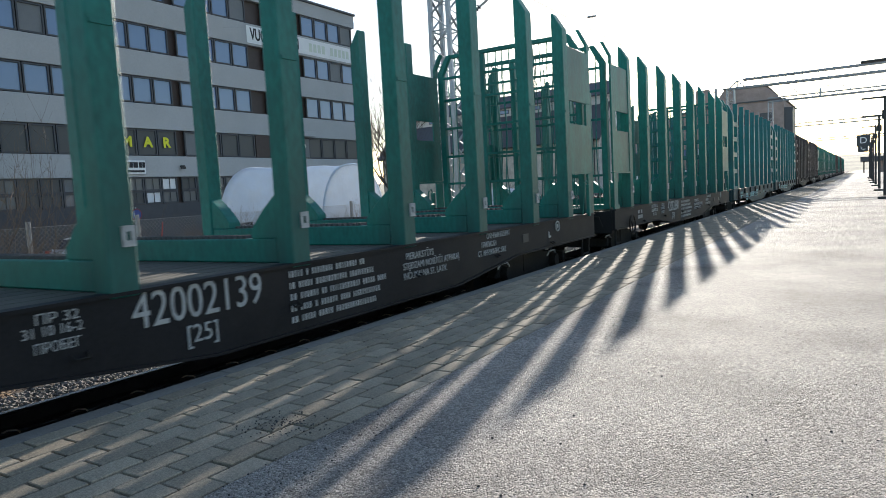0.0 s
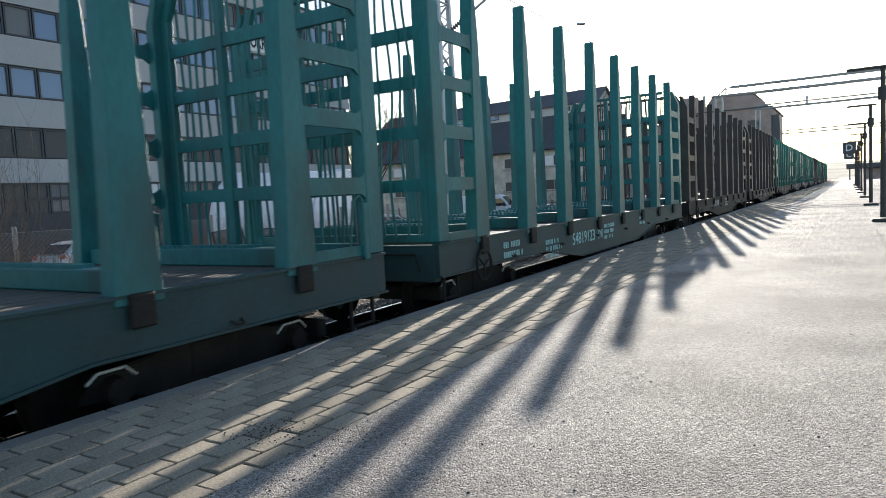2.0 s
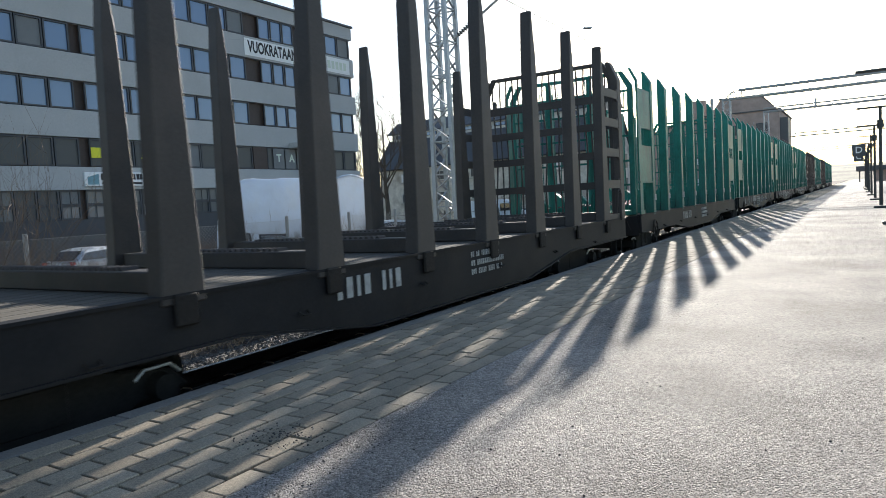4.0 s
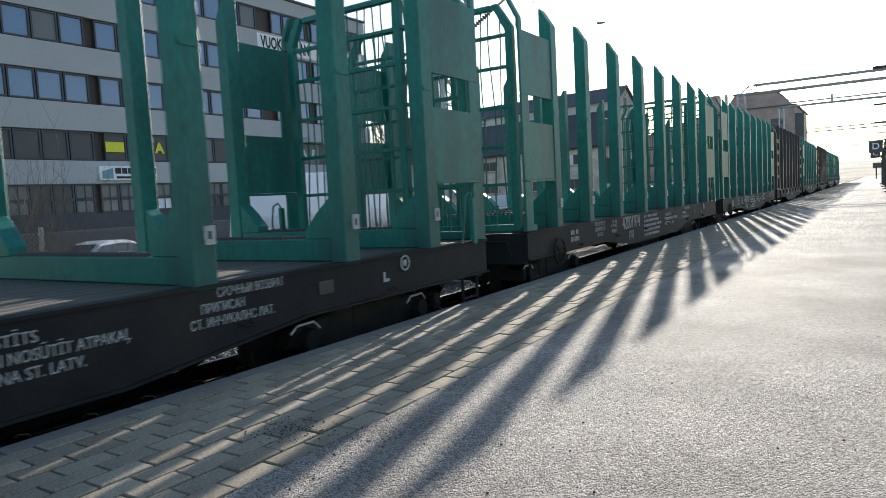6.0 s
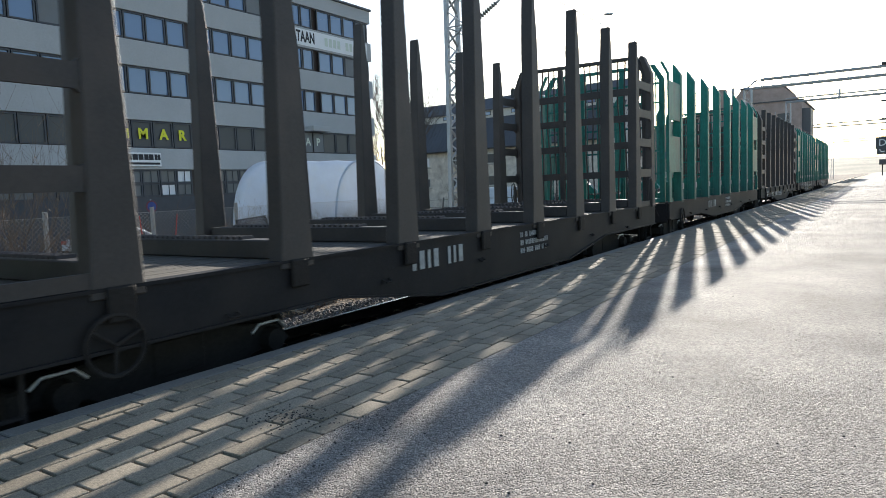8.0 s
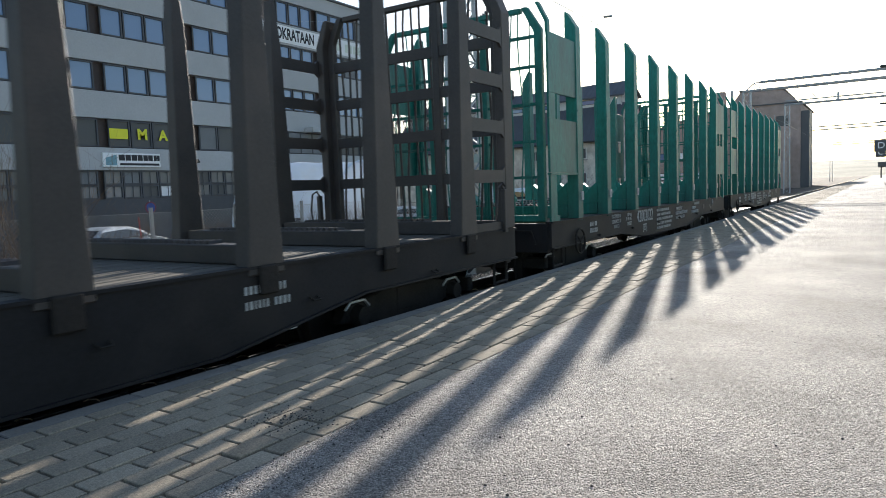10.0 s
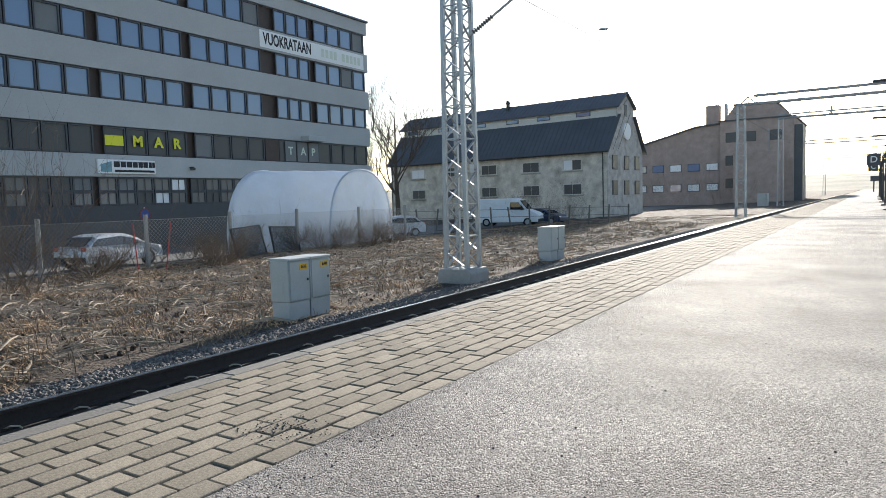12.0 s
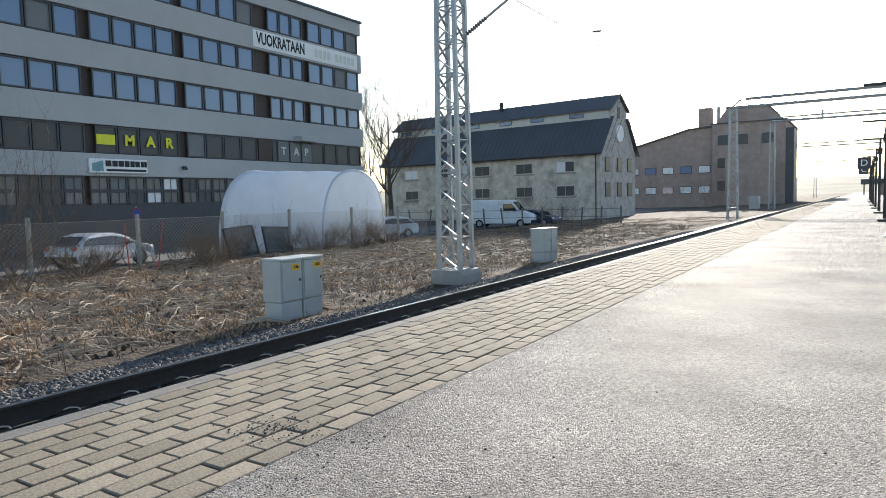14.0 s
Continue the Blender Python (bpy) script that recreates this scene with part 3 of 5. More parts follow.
def office_block():
    x, y0, y1 = -37.3, 2.6, 46.8
    b = thing("office_building", "five-storey grey office block with ribbon windows and sign boards", "building", pose(0, 0, DROP))
    z_rows = [(4.76, 6.34), (7.95, 9.54), (11.13, 12.72), (14.34, 15.92)]
    part("core", boxes((x - 13, x - 0.32, y0, y1 - 0.05, -1.3, 17.0)), PIER, b, "dark brown wall behind the ribbon windows")
    part("roof", boxes((x - 13.1, x + 0.12, y0 - 0.1, y1 + 0.12, 17.02, 17.18)), FRAME, b, "dark roof edge")
    for za, zb in ((3.42, 4.72), (6.38, 7.91), (9.58, 11.09), (12.76, 14.30), (15.96, 17.01)):
        part("spandrel", boxes((x - 13.05, x, y0 - 0.05, y1, za, zb)), FACADE, b, "smooth grey slab band", bevel=0.02)
    part("plinth", boxes((x - 13.02, x - 0.06, y0, y1 - 0.03, -1.3, 1.74)), FRAME, b, "black plinth band")
    rng = random.Random(8)
    # window groups along the facade: start, end, count
    groups = [(3.3, 9.2, 4), (9.7, 15.5, 4), (16.0, 21.8, 4), (22.35, 28.0, 4), (28.55, 34.6, 4), (36.0, 39.65, 3), (40.2, 46.4, 5)]
    for r, (za, zb) in enumerate(z_rows):
        for a, c, n in groups:
            if (a, n) == (40.2, 5):
                n = 4
            for k in range(n):
                pane = BLIND if rng.random() < 0.06 else (DIMGLASS if r == 0 else GLASS)
                window_unit(b, a + (c - a) * k / n + 0.03, a + (c - a) * (k + 1) / n - 0.03, za, zb, x - 0.06, pane)
    for a, c in [(3.3 + 6.2 * k, 3.3 + 6.2 * k + 5.9) for k in range(7)]:
        n = 5
        for k in range(n):
            for za, zb in ((1.76, 2.55), (2.57, 3.40)):
                u, v = a + (c - a) * k / n + 0.02, a + (c - a) * (k + 1) / n - 0.02
                pane = rng.random()
                win = window_unit(b, u, v, za, zb, x - 0.10, WHITE if 24.9 < u < 27.7 and pane < 0.6 else BLIND if pane < 0.15 else DIMGLASS if pane < 0.4 else PALEGLASS)
                part("glazing_bar", boxes((x - 0.125, x - 0.09, (u + v) / 2 - 0.02, (u + v) / 2 + 0.02, za + 0.09, zb - 0.09)), FRAME, win)
    part("pier_panel", boxes((x - 0.20, x - 0.045, 34.66, 35.96, 4.75, 6.36)), PIER, b)
    part("downpipe", tube([(x + 0.08, 34.3, -1.0), (x + 0.08, 34.3, 3.4)], 0.06), FACADE, b)
    part("camera_bracket", boxes((x, x + 0.35, 28.0, 28.12, 4.05, 4.13), (x + 0.2, x + 0.35, 27.9, 28.2, 3.9, 4.05)), DARKSTEEL, b)
    # sign board over the ground floor
    s = part("sign_board", boxes((x + 0.01, x + 0.16, 21.8, 25.45, 3.60, 4.42)), WHITE, b, "white firm sign board with a blue emblem", bevel=0.02)
    part("emblem", prism(bmesh.new(), [(21.95, 3.70), (22.62, 3.70), (22.62, 4.32), (21.95, 4.12)], "x", x + 0.164, x + 0.17), mat("emblem_blue", (0.16, 0.32, 0.38), 0.5, bump=0), s, "blue green emblem shape")
    for a, c in ((22.75, 23.12), (23.17, 23.50), (23.55, 23.90), (23.94, 24.26), (24.31, 24.60), (24.63, 24.93), (25.0, 25.2), (25.22, 25.4)):
        part("sign_bar", boxes((x + 0.164, x + 0.17, a, c, 3.98, 4.32)), BLACK, s)
    part("sign_bar", boxes((x + 0.164, x + 0.17, 22.8, 25.35, 3.70, 3.83)), BLACK, s)
    # letters behind the first-floor windows
    part("yellow_panel", boxes((x - 0.05, x - 0.02, 22.42, 23.55, 5.25, 5.84)), YELLOWGREEN, b, "bright yellow panel")
    for ch, y in (("M", 24.5), ("A", 25.9), ("R", 27.2)):
        lettering("window_letter", ch, 0.86, YELLOWGREEN, b, facing_track(x - 0.035, y, 5.54), "yellow window letter", bold=0.04)
    for ch, y in (("T", 37.15), ("A", 38.5), ("P", 39.6)):
        lettering("window_letter", ch, 0.80, PALE, b, facing_track(x - 0.03, y, 5.56), "pale window letter", bold=0.03)
    for k in range(3):
        part("letter_panel", boxes((x - 0.05, x - 0.04, 36.6 + 1.25 * k, 37.7 + 1.25 * k, 4.8, 6.28)), BLIND, b, "grey letter panel")
    part("canopy", boxes((x, x + 0.9, 38.2, 40.1, 6.35, 6.75)), FACADE, b, "small grey canopy", bevel=0.03)
    # rent banner
    n = part("banner", boxes((x + 0.01, x + 0.04, 34.5, 46.2, 12.92, 14.14)), WHITE, b, "long white banner with black capital letters")
    lettering("banner_word", "VUOKRATAAN", 1.15, BLACK, n, facing_track(x + 0.048, 37.3, 13.54), width=4.95, bold=0.03)
    for k in range(10):
        if k not in (4,):
            part("faded_bar", boxes((x + 0.044, x + 0.048, 40.9 + 0.5 * k, 41.25 + 0.5 * k, 13.2, 13.85)), PALE, n)
    return b


def hall():
    """Patchy white brick hall, walls paled for haze, with a raised clerestory; gable towards the track."""
    m = pose(-24.2, 71.0, -1.27, 0, 0, -6.5)
    h = thing("brick_hall", "old patchy white brick hall with dark sheet roof and clerestory", "building", m)
    L, W, E = 32.0, 9.4, 7.3
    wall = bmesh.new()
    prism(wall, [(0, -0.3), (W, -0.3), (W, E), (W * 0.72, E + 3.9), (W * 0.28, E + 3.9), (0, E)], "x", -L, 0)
    part("wall", wall, PLASTER, h, "patchy white brick wall, paled for haze")
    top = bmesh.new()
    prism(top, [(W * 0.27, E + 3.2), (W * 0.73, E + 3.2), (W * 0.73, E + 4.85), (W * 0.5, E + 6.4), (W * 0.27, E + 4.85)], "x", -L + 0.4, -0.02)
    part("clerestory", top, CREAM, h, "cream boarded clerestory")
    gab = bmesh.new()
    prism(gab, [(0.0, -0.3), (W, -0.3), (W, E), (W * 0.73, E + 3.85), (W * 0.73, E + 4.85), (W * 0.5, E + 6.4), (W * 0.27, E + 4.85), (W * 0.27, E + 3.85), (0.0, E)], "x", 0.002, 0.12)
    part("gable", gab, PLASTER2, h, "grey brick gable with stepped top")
    for a, b in (((-0.5, E - 0.25), (W * 0.285, E + 3.85)), ((W + 0.5, E - 0.25), (W * 0.715, E + 3.85)), ((W * 0.24, E + 4.72), (W * 0.5, E + 6.45)), ((W * 0.76, E + 4.72), (W * 0.5, E + 6.45))):
        bm = bmesh.new()
        prism(bm, [a, b, (b[0], b[1] + 0.16), (a[0], a[1] + 0.16)], "x", -L - 0.4, 0.45 if a[1] > E + 1 else 0.5)
        rp = part("roof", bm, ROOF, h, "dark standing seam roof slope")
        if a[0] < W / 2:
            for k in range(0, 57):
                sb = bmesh.new()
                xx = -L + 0.6 * k
                beam(sb, (xx, a[0], a[1] + 0.17), (xx, b[0], b[1] + 0.17), 0.03, 0.05)
                part("seam", sb, ROOF, rp)
    part("gutter", tube([(-L, -0.55, E - 0.2), (0.4, -0.55, E - 0.2)], 0.08), DARKSTEEL, h)
    part("downpipe", tube([(-0.4, -0.1, E - 0.2), (-0.4, -0.1, 0)], 0.06), DARKSTEEL, h)
    part("downpipe", tube([(-L + 0.2, -0.1, E - 0.2), (-L + 0.2, -0.1, 0)], 0.06), DARKSTEEL, h)
    for xx in (-4.1, -9.5, -15.5, -21.5, -27.0):
        for z in (2.55, 5.25):
            w = part("window", boxes((xx - 1.15, xx + 1.15, -0.05, 0.06, z, z + 1.25)), CREAM, h, "wide two-light window in a pale frame")
            for k in (0, 1):
                part("pane", boxes((xx - 1.05 + 1.08 * k, xx - 0.03 + 1.08 * k, -0.075, -0.052, z + 0.1, z + 1.15)), WHITE if ((xx in (-4.1, -27.0) and k == 0 and z > 5) or (xx == -27.0 and z > 5)) else DIMGLASS, w)
            part("sill", boxes((xx - 1.3, xx + 1.3, -0.18, 0.0, z - 0.14, z - 0.02)), CONCRETE, h)
    for xx in (-4.0, -9.2, -13.6, -18.5, -24.5, -30.0):
        w = part("clerestory_window", boxes((xx - 0.9, xx + 0.9, W * 0.27 - 0.05, W * 0.27, E + 4.12, E + 4.62)), FRAME, h)
        part("pane", boxes((xx - 0.8, xx + 0.8, W * 0.27 - 0.065, W * 0.27 - 0.052, E + 4.18, E + 4.56)), GLASS, w)
    for yy in (1.1, 4.2, 7.1):
        for z in (2.4, 5.2):
            w = part("gable_window", boxes((0.12, 0.2, yy, yy + 1.25, z, z + 1.6)), FRAME, h)
            part("pane", boxes((0.201, 0.22, yy + 0.1, yy + 1.15, z + 0.1, z + 1.5)), DIMGLASS, w)
    part("round_window", rod(bmesh.new(), (0.1, W * 0.5, E + 2.2), (0.35, W * 0.5, E + 2.2), 0.95, 0.95, 24), WHITE, h, "round white gable ornament")
    part("slot_window", boxes((0.121, 0.16, W * 0.5 - 0.35, W * 0.5 + 0.35, E + 3.9, E + 5.2)), FRAME, h)
    fl = part("flue", boxes((-15.4, -15.1, W * 0.42, W * 0.46, E + 5.6, E + 6.9)), DARKSTEEL, h, "small dark roof flue")
    part("flue_cap", rod(bmesh.new(), (-15.25, W * 0.44, E + 6.9), (-15.25, W * 0.44, E + 7.3), 0.32, 0.2, 10), DARKSTEEL, fl)
    return h


def factory():
    f = thing("brick_factory", "tall old brick factory with a lean-to wing", "building", pose(-13.0, 140.0, -1.27))
    part("block", boxes((-12.0, 0.8, 0, 26, -0.3, 15.9)), BRICK, f, "tall brick block", bevel=0.05)
    part("attic", prism(bmesh.new(), [(-11.8, 15.91), (0.6, 15.91), (-2.6, 19.0), (-9.6, 19.0)], "y", 1.5, 24), BRICK, f, "sloped attic storey")
    part("roof_edge", boxes((-12.3, 1.1, -0.3, 26.3, 15.905, 16.1)), ROOF, f)
    part("attic_roof", boxes((-9.9, -2.3, 1.2, 24.3, 19.01, 19.2)), ROOF, f)
    part("chimney", boxes((-15.4, -13.0, 4, 6.5, 12, 19.7)), BRICK, f, "square brick chimney", bevel=0.05)
    part("vent", tube([(-11.4, 3, 15), (-11.4, 3, 19.6)], 0.3, 8), GALV, f)
    wing = bmesh.new()
    prism(wing, [(-30.0, -0.3), (-12.05, -0.3), (-12.05, 15.5), (-16.5, 15.2), (-30.0, 11.6)], "y", 1.0, 25.0)
    part("wing", wing, BRICK, f, "brick wing under a sloping roof")
    wr = bmesh.new()
    prism(wr, [(-30.6, 11.45), (-16.5, 15.22), (-12.35, 15.52), (-12.35, 15.8), (-16.6, 15.5), (-30.6, 11.75)], "y", 0.6, 25.4)
    part("wing_roof", wr, ROOF, f)
    rng = random.Random(3)
    for x in (-28.8, -25.3, -21.8, -18.3, -14.8):
        for z in (2.6, 6.6):
            w = part("window", boxes((x, x + 2.3, 0.9, 0.98, z, z + 1.5)), FRAME, f)
            part("pane", boxes((x + 0.12, x + 2.18, 0.86, 0.898, z + 0.12, z + 1.38)), WHITE if rng.random() < 0.5 else GLASS, w)
    for x in (-11.0, -7.6, -3.2):
        for z in (3.0, 7.4, 11.8):
            w = part("window", boxes((x, x + 2.0, -0.1, -0.02, z, z + 1.9)), FRAME, f)
            part("pane", boxes((x + 0.12, x + 1.88, -0.14, -0.102, z + 0.12, z + 1.78)), DIMGLASS, w)
    part("shaft", boxes((0.805, 2.2, 0.5, 5.5, -0.3, 14.4)), ROOF, f, "dark sheet-clad shaft")
    part("ladder", tube([(-3.5, -0.3, 0.5), (-3.5, -0.3, 14.0)], 0.06), GALV, f)
    part("annexe", boxes((-9.0, -1.0, -4.0, -0.15, -0.3, 9.5)), BRICK, f, "low brick annexe")
    return f


def tent():
    t = thing("storage_tent", "white tarpaulin storage tent with arched frame", "tent", pose(0, 0, DROP))
    A, B, C = Vector((-27.0, 22.2, 0)), Vector((-24.8, 27.3, 0)), Vector((-24.3, 32.2, 0))
    n, arcs, rows = 18, 10, []
    bm = bmesh.new()
    for s in range(arcs + 1):
        k = s / arcs
        row = []
        sag = 0.10 * math.sin(math.pi * (k * 3 % 1))
        for i in range(n + 1):
            a = math.pi * i / n
            u = 0.5 - 0.5 * math.copysign(abs(math.cos(a)) ** 0.85, math.cos(a))
            z = 4.25 * math.sin(a) ** 0.72 * (1 - 0.02 * sag) - 0.9
            p = B.lerp(C, u) + (A - B) * k
            row.append(bm.verts.new((p.x, p.y, z - sag * math.sin(a) * 0.6)))
        rows.append(row)
    for s in range(arcs):
        for i in range(n):
            bm.faces.new((rows[s][i], rows[s][i + 1], rows[s + 1][i + 1], rows[s + 1][i]))
    bm.faces.new(rows[0])
    bm.faces.new(rows[-1][::-1])
    bmesh.ops.recalc_face_normals(bm, faces=bm.faces[:])
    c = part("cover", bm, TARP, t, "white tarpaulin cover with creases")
    for p in c.data.polygons:
        p.use_smooth = len(p.vertices) == 4
    rim = []
    for i in range(n + 1):
        a = math.pi * i / n
        u = 0.5 - 0.5 * math.copysign(abs(math.cos(a)) ** 0.85, math.cos(a))
        p = B.lerp(C, u) + Vector((0.05, 0.0, 0))
        rim.append((p.x, p.y, 4.27 * math.sin(a) ** 0.72 - 0.9))
    part("rim", tube(rim, 0.06), TARP, t, "rolled edge of the arched front")
    return t


def fence():
    f = thing("chain_link_fence", "rusty chain-link fence on concrete posts", "fence", pose(0, 0, DROP))
    X, y0, n, d = -23.2, 3.5, 9, 3.95
    post = part("post", boxes((-0.06, 0.06, -0.06, 0.06, -0.3, 2.1)), CONCRETE, f, m=pose(X, y0, -0.8), bevel=0.012)
    for k in range(1, n):
        again(post, pose(X + 0.1 * k if k > 5 else X, y0 + d * k, -0.8, 0, 0.8 * ((k * 37) % 3 - 1), 0), f)
    bm = bmesh.new()
    step, h, L = 0.16, 1.75, d * (n - 1)
    k = -h
    while k < L:
        for sgn in (1, -1):
            a, b = (k, 0.0), (k + h, h)
            if a[0] < 0:
                a = (0.0, -k)
            if b[0] > L:
                b = (L, L - k)
            if sgn < 0:
                a, b = (L - a[0], a[1]), (L - b[0], b[1])
            beam(bm, (X + 0.07, y0 + a[0], -0.65 + a[1]), (X + 0.07, y0 + b[0], -0.65 + b[1]), 0.007, 0.007)
        k += step
    for z in (-0.6, 1.1):
        beam(bm, (X + 0.07, y0, z), (X + 0.07, y0 + L, z), 0.012, 0.012)
    part("wire_mesh", bm, mat("weathered_wire", (0.42, 0.40, 0.37), 0.5, 0.4, bump=0), f, "diamond wire mesh")
    return f


def far_fence():
    f = thing("chain_link_fence", "low wooden post fence in the scrub before the brick hall", "fence", pose(0, 0, DROP))
    post = part("post", boxes((-0.05, 0.05, -0.05, 0.05, -0.3, 1.6)), WOODGREY, f, m=pose(-16.0, 52.0, -0.8))
    rng = random.Random(5)
    for k in range(1, 16):
        again(post, pose(-16.0 - 1.6 * k * 0.9, 52.0 - 0.55 * k, -0.8, rng.uniform(-7, 7), rng.uniform(-7, 7), 0), f)
    for z in (0.0, 0.6):
        part("rail", tube([(-16.0, 52.0, z), (-37.6, 43.75, z)], 0.02), WOODGREY, f)
    return f


def leaning_panels():
    for k, (y, a) in enumerate(((19.3, 3), (21.4, -3))):
        p = thing("steel_grid_panel", "dark steel mesh panel leaning by the tent", "panel", pose(-22.8, y, -1.12, a, -14, 8), "leaning panels")
        w, h = 1.95, 1.35
        part("panel_frame", boxes((-0.03, 0.03, 0, 0.05, 0, h), (-0.03, 0.03, w - 0.05, w, 0, h), (-0.03, 0.03, 0.05, w - 0.05, 0, 0.05), (-0.03, 0.03, 0.05, w - 0.05, h - 0.05, h)), DARKSTEEL, p)
        bm = bmesh.new()
        for i in range(1, 39):
            beam(bm, (0, 0.05 * i, 0.03), (0, 0.05 * i, h - 0.03), 0.016, 0.016)
        for i in range(1, 9):
            beam(bm, (0.005, 0.03, h * i / 9), (0.005, w - 0.03, h * i / 9), 0.014, 0.014)
        part("mesh_infill", bm, DARKSTEEL, p)


# ---- road vehicles ----
def shell(profile, halfw, tuck):
    """A car body: side outline (y, z) swept across, drawn in towards the roof."""
    bm = bmesh.new()
    zs = [p[1] for p in profile]
    lo, hi = min(zs), max(zs)
    cols = []
    for s, w in ((-1, 1.0), (-1, 0.86), (1, 0.86), (1, 1.0)):
        col = []
        for y, z in profile:
            k = max(0.0, (z - lo) / (hi - lo) - 0.45) / 0.55
            half = halfw - tuck * k
            col.append(bm.verts.new((s * half * (1.0 if w == 1.0 else 0.9), y, z - (0.0 if w < 1 else 0.035 * (k > 0.3)))))
        cols.append(col)
    n = len(profile)
    for a, b in zip(cols, cols[1:]):
        for i in range(n):
            bm.faces.new((a[i], a[(i + 1) % n], b[(i + 1) % n], b[i]))
    bm.faces.new(cols[0][::-1])
    bm.faces.new(cols[-1])
    bmesh.ops.recalc_face_normals(bm, faces=bm.faces[:])
    return bm


def wheels(car, ys, half, r):
    for y in ys:
        for s in (-1, 1):
            w = part("wheel", rod(bmesh.new(), (s * (half - 0.2), y, r), (s * (half + 0.01), y, r), r, r, 20), TYRE, car)
            part("rim", rod(bmesh.new(), (s * (half + 0.011), y, r), (s * (half + 0.02), y, r), r * 0.62, r * 0.6, 16), GALV, w)


def hatchback(m, paint, label):
    c = thing("car", label, "car", m)
    part("body", shell([(-2.15, 0.3), (-2.2, 0.65), (-2.12, 0.95), (-1.95, 1.0), (-1.5, 1.38), (-0.9, 1.49), (0.1, 1.47), (0.75, 1.28), (1.25, 0.98), (1.95, 0.84), (2.2, 0.62), (2.2, 0.3)], 0.9, 0.2), paint, c, bevel=0.03)
    part("rear_window", prism(bmesh.new(), [(-2.0, 1.02), (-1.55, 1.36), (-1.57, 1.385), (-2.03, 1.04)], "x", -0.62, 0.62), CARGLASS, c)
    part("windscreen", prism(bmesh.new(), [(0.78, 1.28), (1.23, 1.0), (1.26, 1.03), (0.80, 1.31)], "x", -0.64, 0.64), CARGLASS, c)
    for s in (-1, 1):
        bm = bmesh.new()
        pts = [(-1.85, 1.0), (-1.4, 1.30), (-0.2, 1.36), (0.55, 1.22), (0.95, 0.99)]
        lo = [bm.verts.new((s * (0.905 - 0.2 * max(0, (z - 0.3) / 1.19 - 0.45) / 0.55 + 0.012), y, z)) for y, z in pts]
        hi = [bm.verts.new((v.co.x - s * 0.05, v.co.y, v.co.z)) for v in lo]
        bm.faces.new(lo)
        bm.faces.new(hi[::-1])
        for i in range(len(pts)):
            j = (i + 1) % len(pts)
            bm.faces.new((lo[i], hi[i], hi[j], lo[j]))
        bmesh.ops.recalc_face_normals(bm, faces=bm.faces[:])
        part("side_window", bm, CARGLASS, c)
        part("tail_light", boxes((s * 0.62, s * 0.86, -2.2, -2.1, 0.82, 0.98)), RED, c, "red tail light", bevel=0.02)
        part("mirror", boxes((s * 0.92, s * 1.08, 0.62, 0.74, 0.98, 1.1)), paint, c, bevel=0.03)
        part("headlight", boxes((s * 0.55, s * 0.85, 2.05, 2.19, 0.66, 0.8)), WHITE, c, "clear headlight", bevel=0.02)
    part("bumper", boxes((-0.86, 0.86, -2.26, -2.1, 0.3, 0.58)), TYRE, c, bevel=0.04)
    part("rear_panel", boxes((-0.26, 0.26, -2.275, -2.262, 0.6, 0.71)), WHITE, c, "small white panel")
    wheels(c, (-1.35, 1.35), 0.9, 0.32)
    return c


def van(m):
    c = thing("van", "white panel van parked by the brick hall", "van", m)
    part("body", shell([(-2.9, 0.35), (-2.9, 2.2), (-2.7, 2.45), (0.9, 2.45), (1.25, 2.3), (1.95, 1.45), (2.75, 1.15), (2.95, 0.85), (2.95, 0.35)], 1.0, 0.14), VANWHITE, c, bevel=0.04)
    part("windscreen", prism(bmesh.new(), [(1.3, 2.22), (1.93, 1.48), (1.97, 1.52), (1.34, 2.26)], "x", -0.78, 0.78), CARGLASS, c)
    for s in (-1, 1):
        part("side_window", prism(bmesh.new(), [(0.45, 1.45), (1.75, 1.45), (1.2, 2.1), (0.45, 2.1)], "x", s * 0.90, s * 1.0), CARGLASS, c)
        part("headlight", boxes((s * 0.6, s * 0.9, 2.8, 2.96, 0.85, 1.05)), WHITE, c, bevel=0.02)
        part("mirror", boxes((s * 1.0, s * 1.22, 1.45, 1.6, 1.4, 1.75)), TYRE, c, bevel=0.03)
    wheels(c, (-1.8, 2.0), 1.0, 0.36)
    part("bumper", boxes((-0.95, 0.95, 2.9, 3.02, 0.35, 0.62)), TYRE, c, bevel=0.04)
    return c


# ---- timber wagons ----
# Wagon space: y = 0 at the trailing body end, the body runs towards -y; x = 0 on the track's centre line; z = 0 at platform level.
PITCH, HALF = 14.62, 1.63
LENGTH = {"plate": 13.40, "ladder": 13.52}
STAKES = {"plate": [-1.165, -2.57] + [-4.222 - 1.652 * k for k in range(4)] + [-10.83, -12.235], "ladder": [-1.22 - 1.598 * k for k in range(8)]}
RAILTOP_Z = -0.58


def stake_green(side):
    """Box-section stake; its top is cut slanting inwards to the loading gauge."""
    s, bm = side, bmesh.new()
    prism(bm, [(s * HALF, 0.60), (s * HALF, 3.70), (s * (HALF - 0.17), 3.97), (s * (HALF - 0.19), 3.95), (s * (HALF - 0.19), 0.60)], "y", -0.105, 0.105)
    return bm


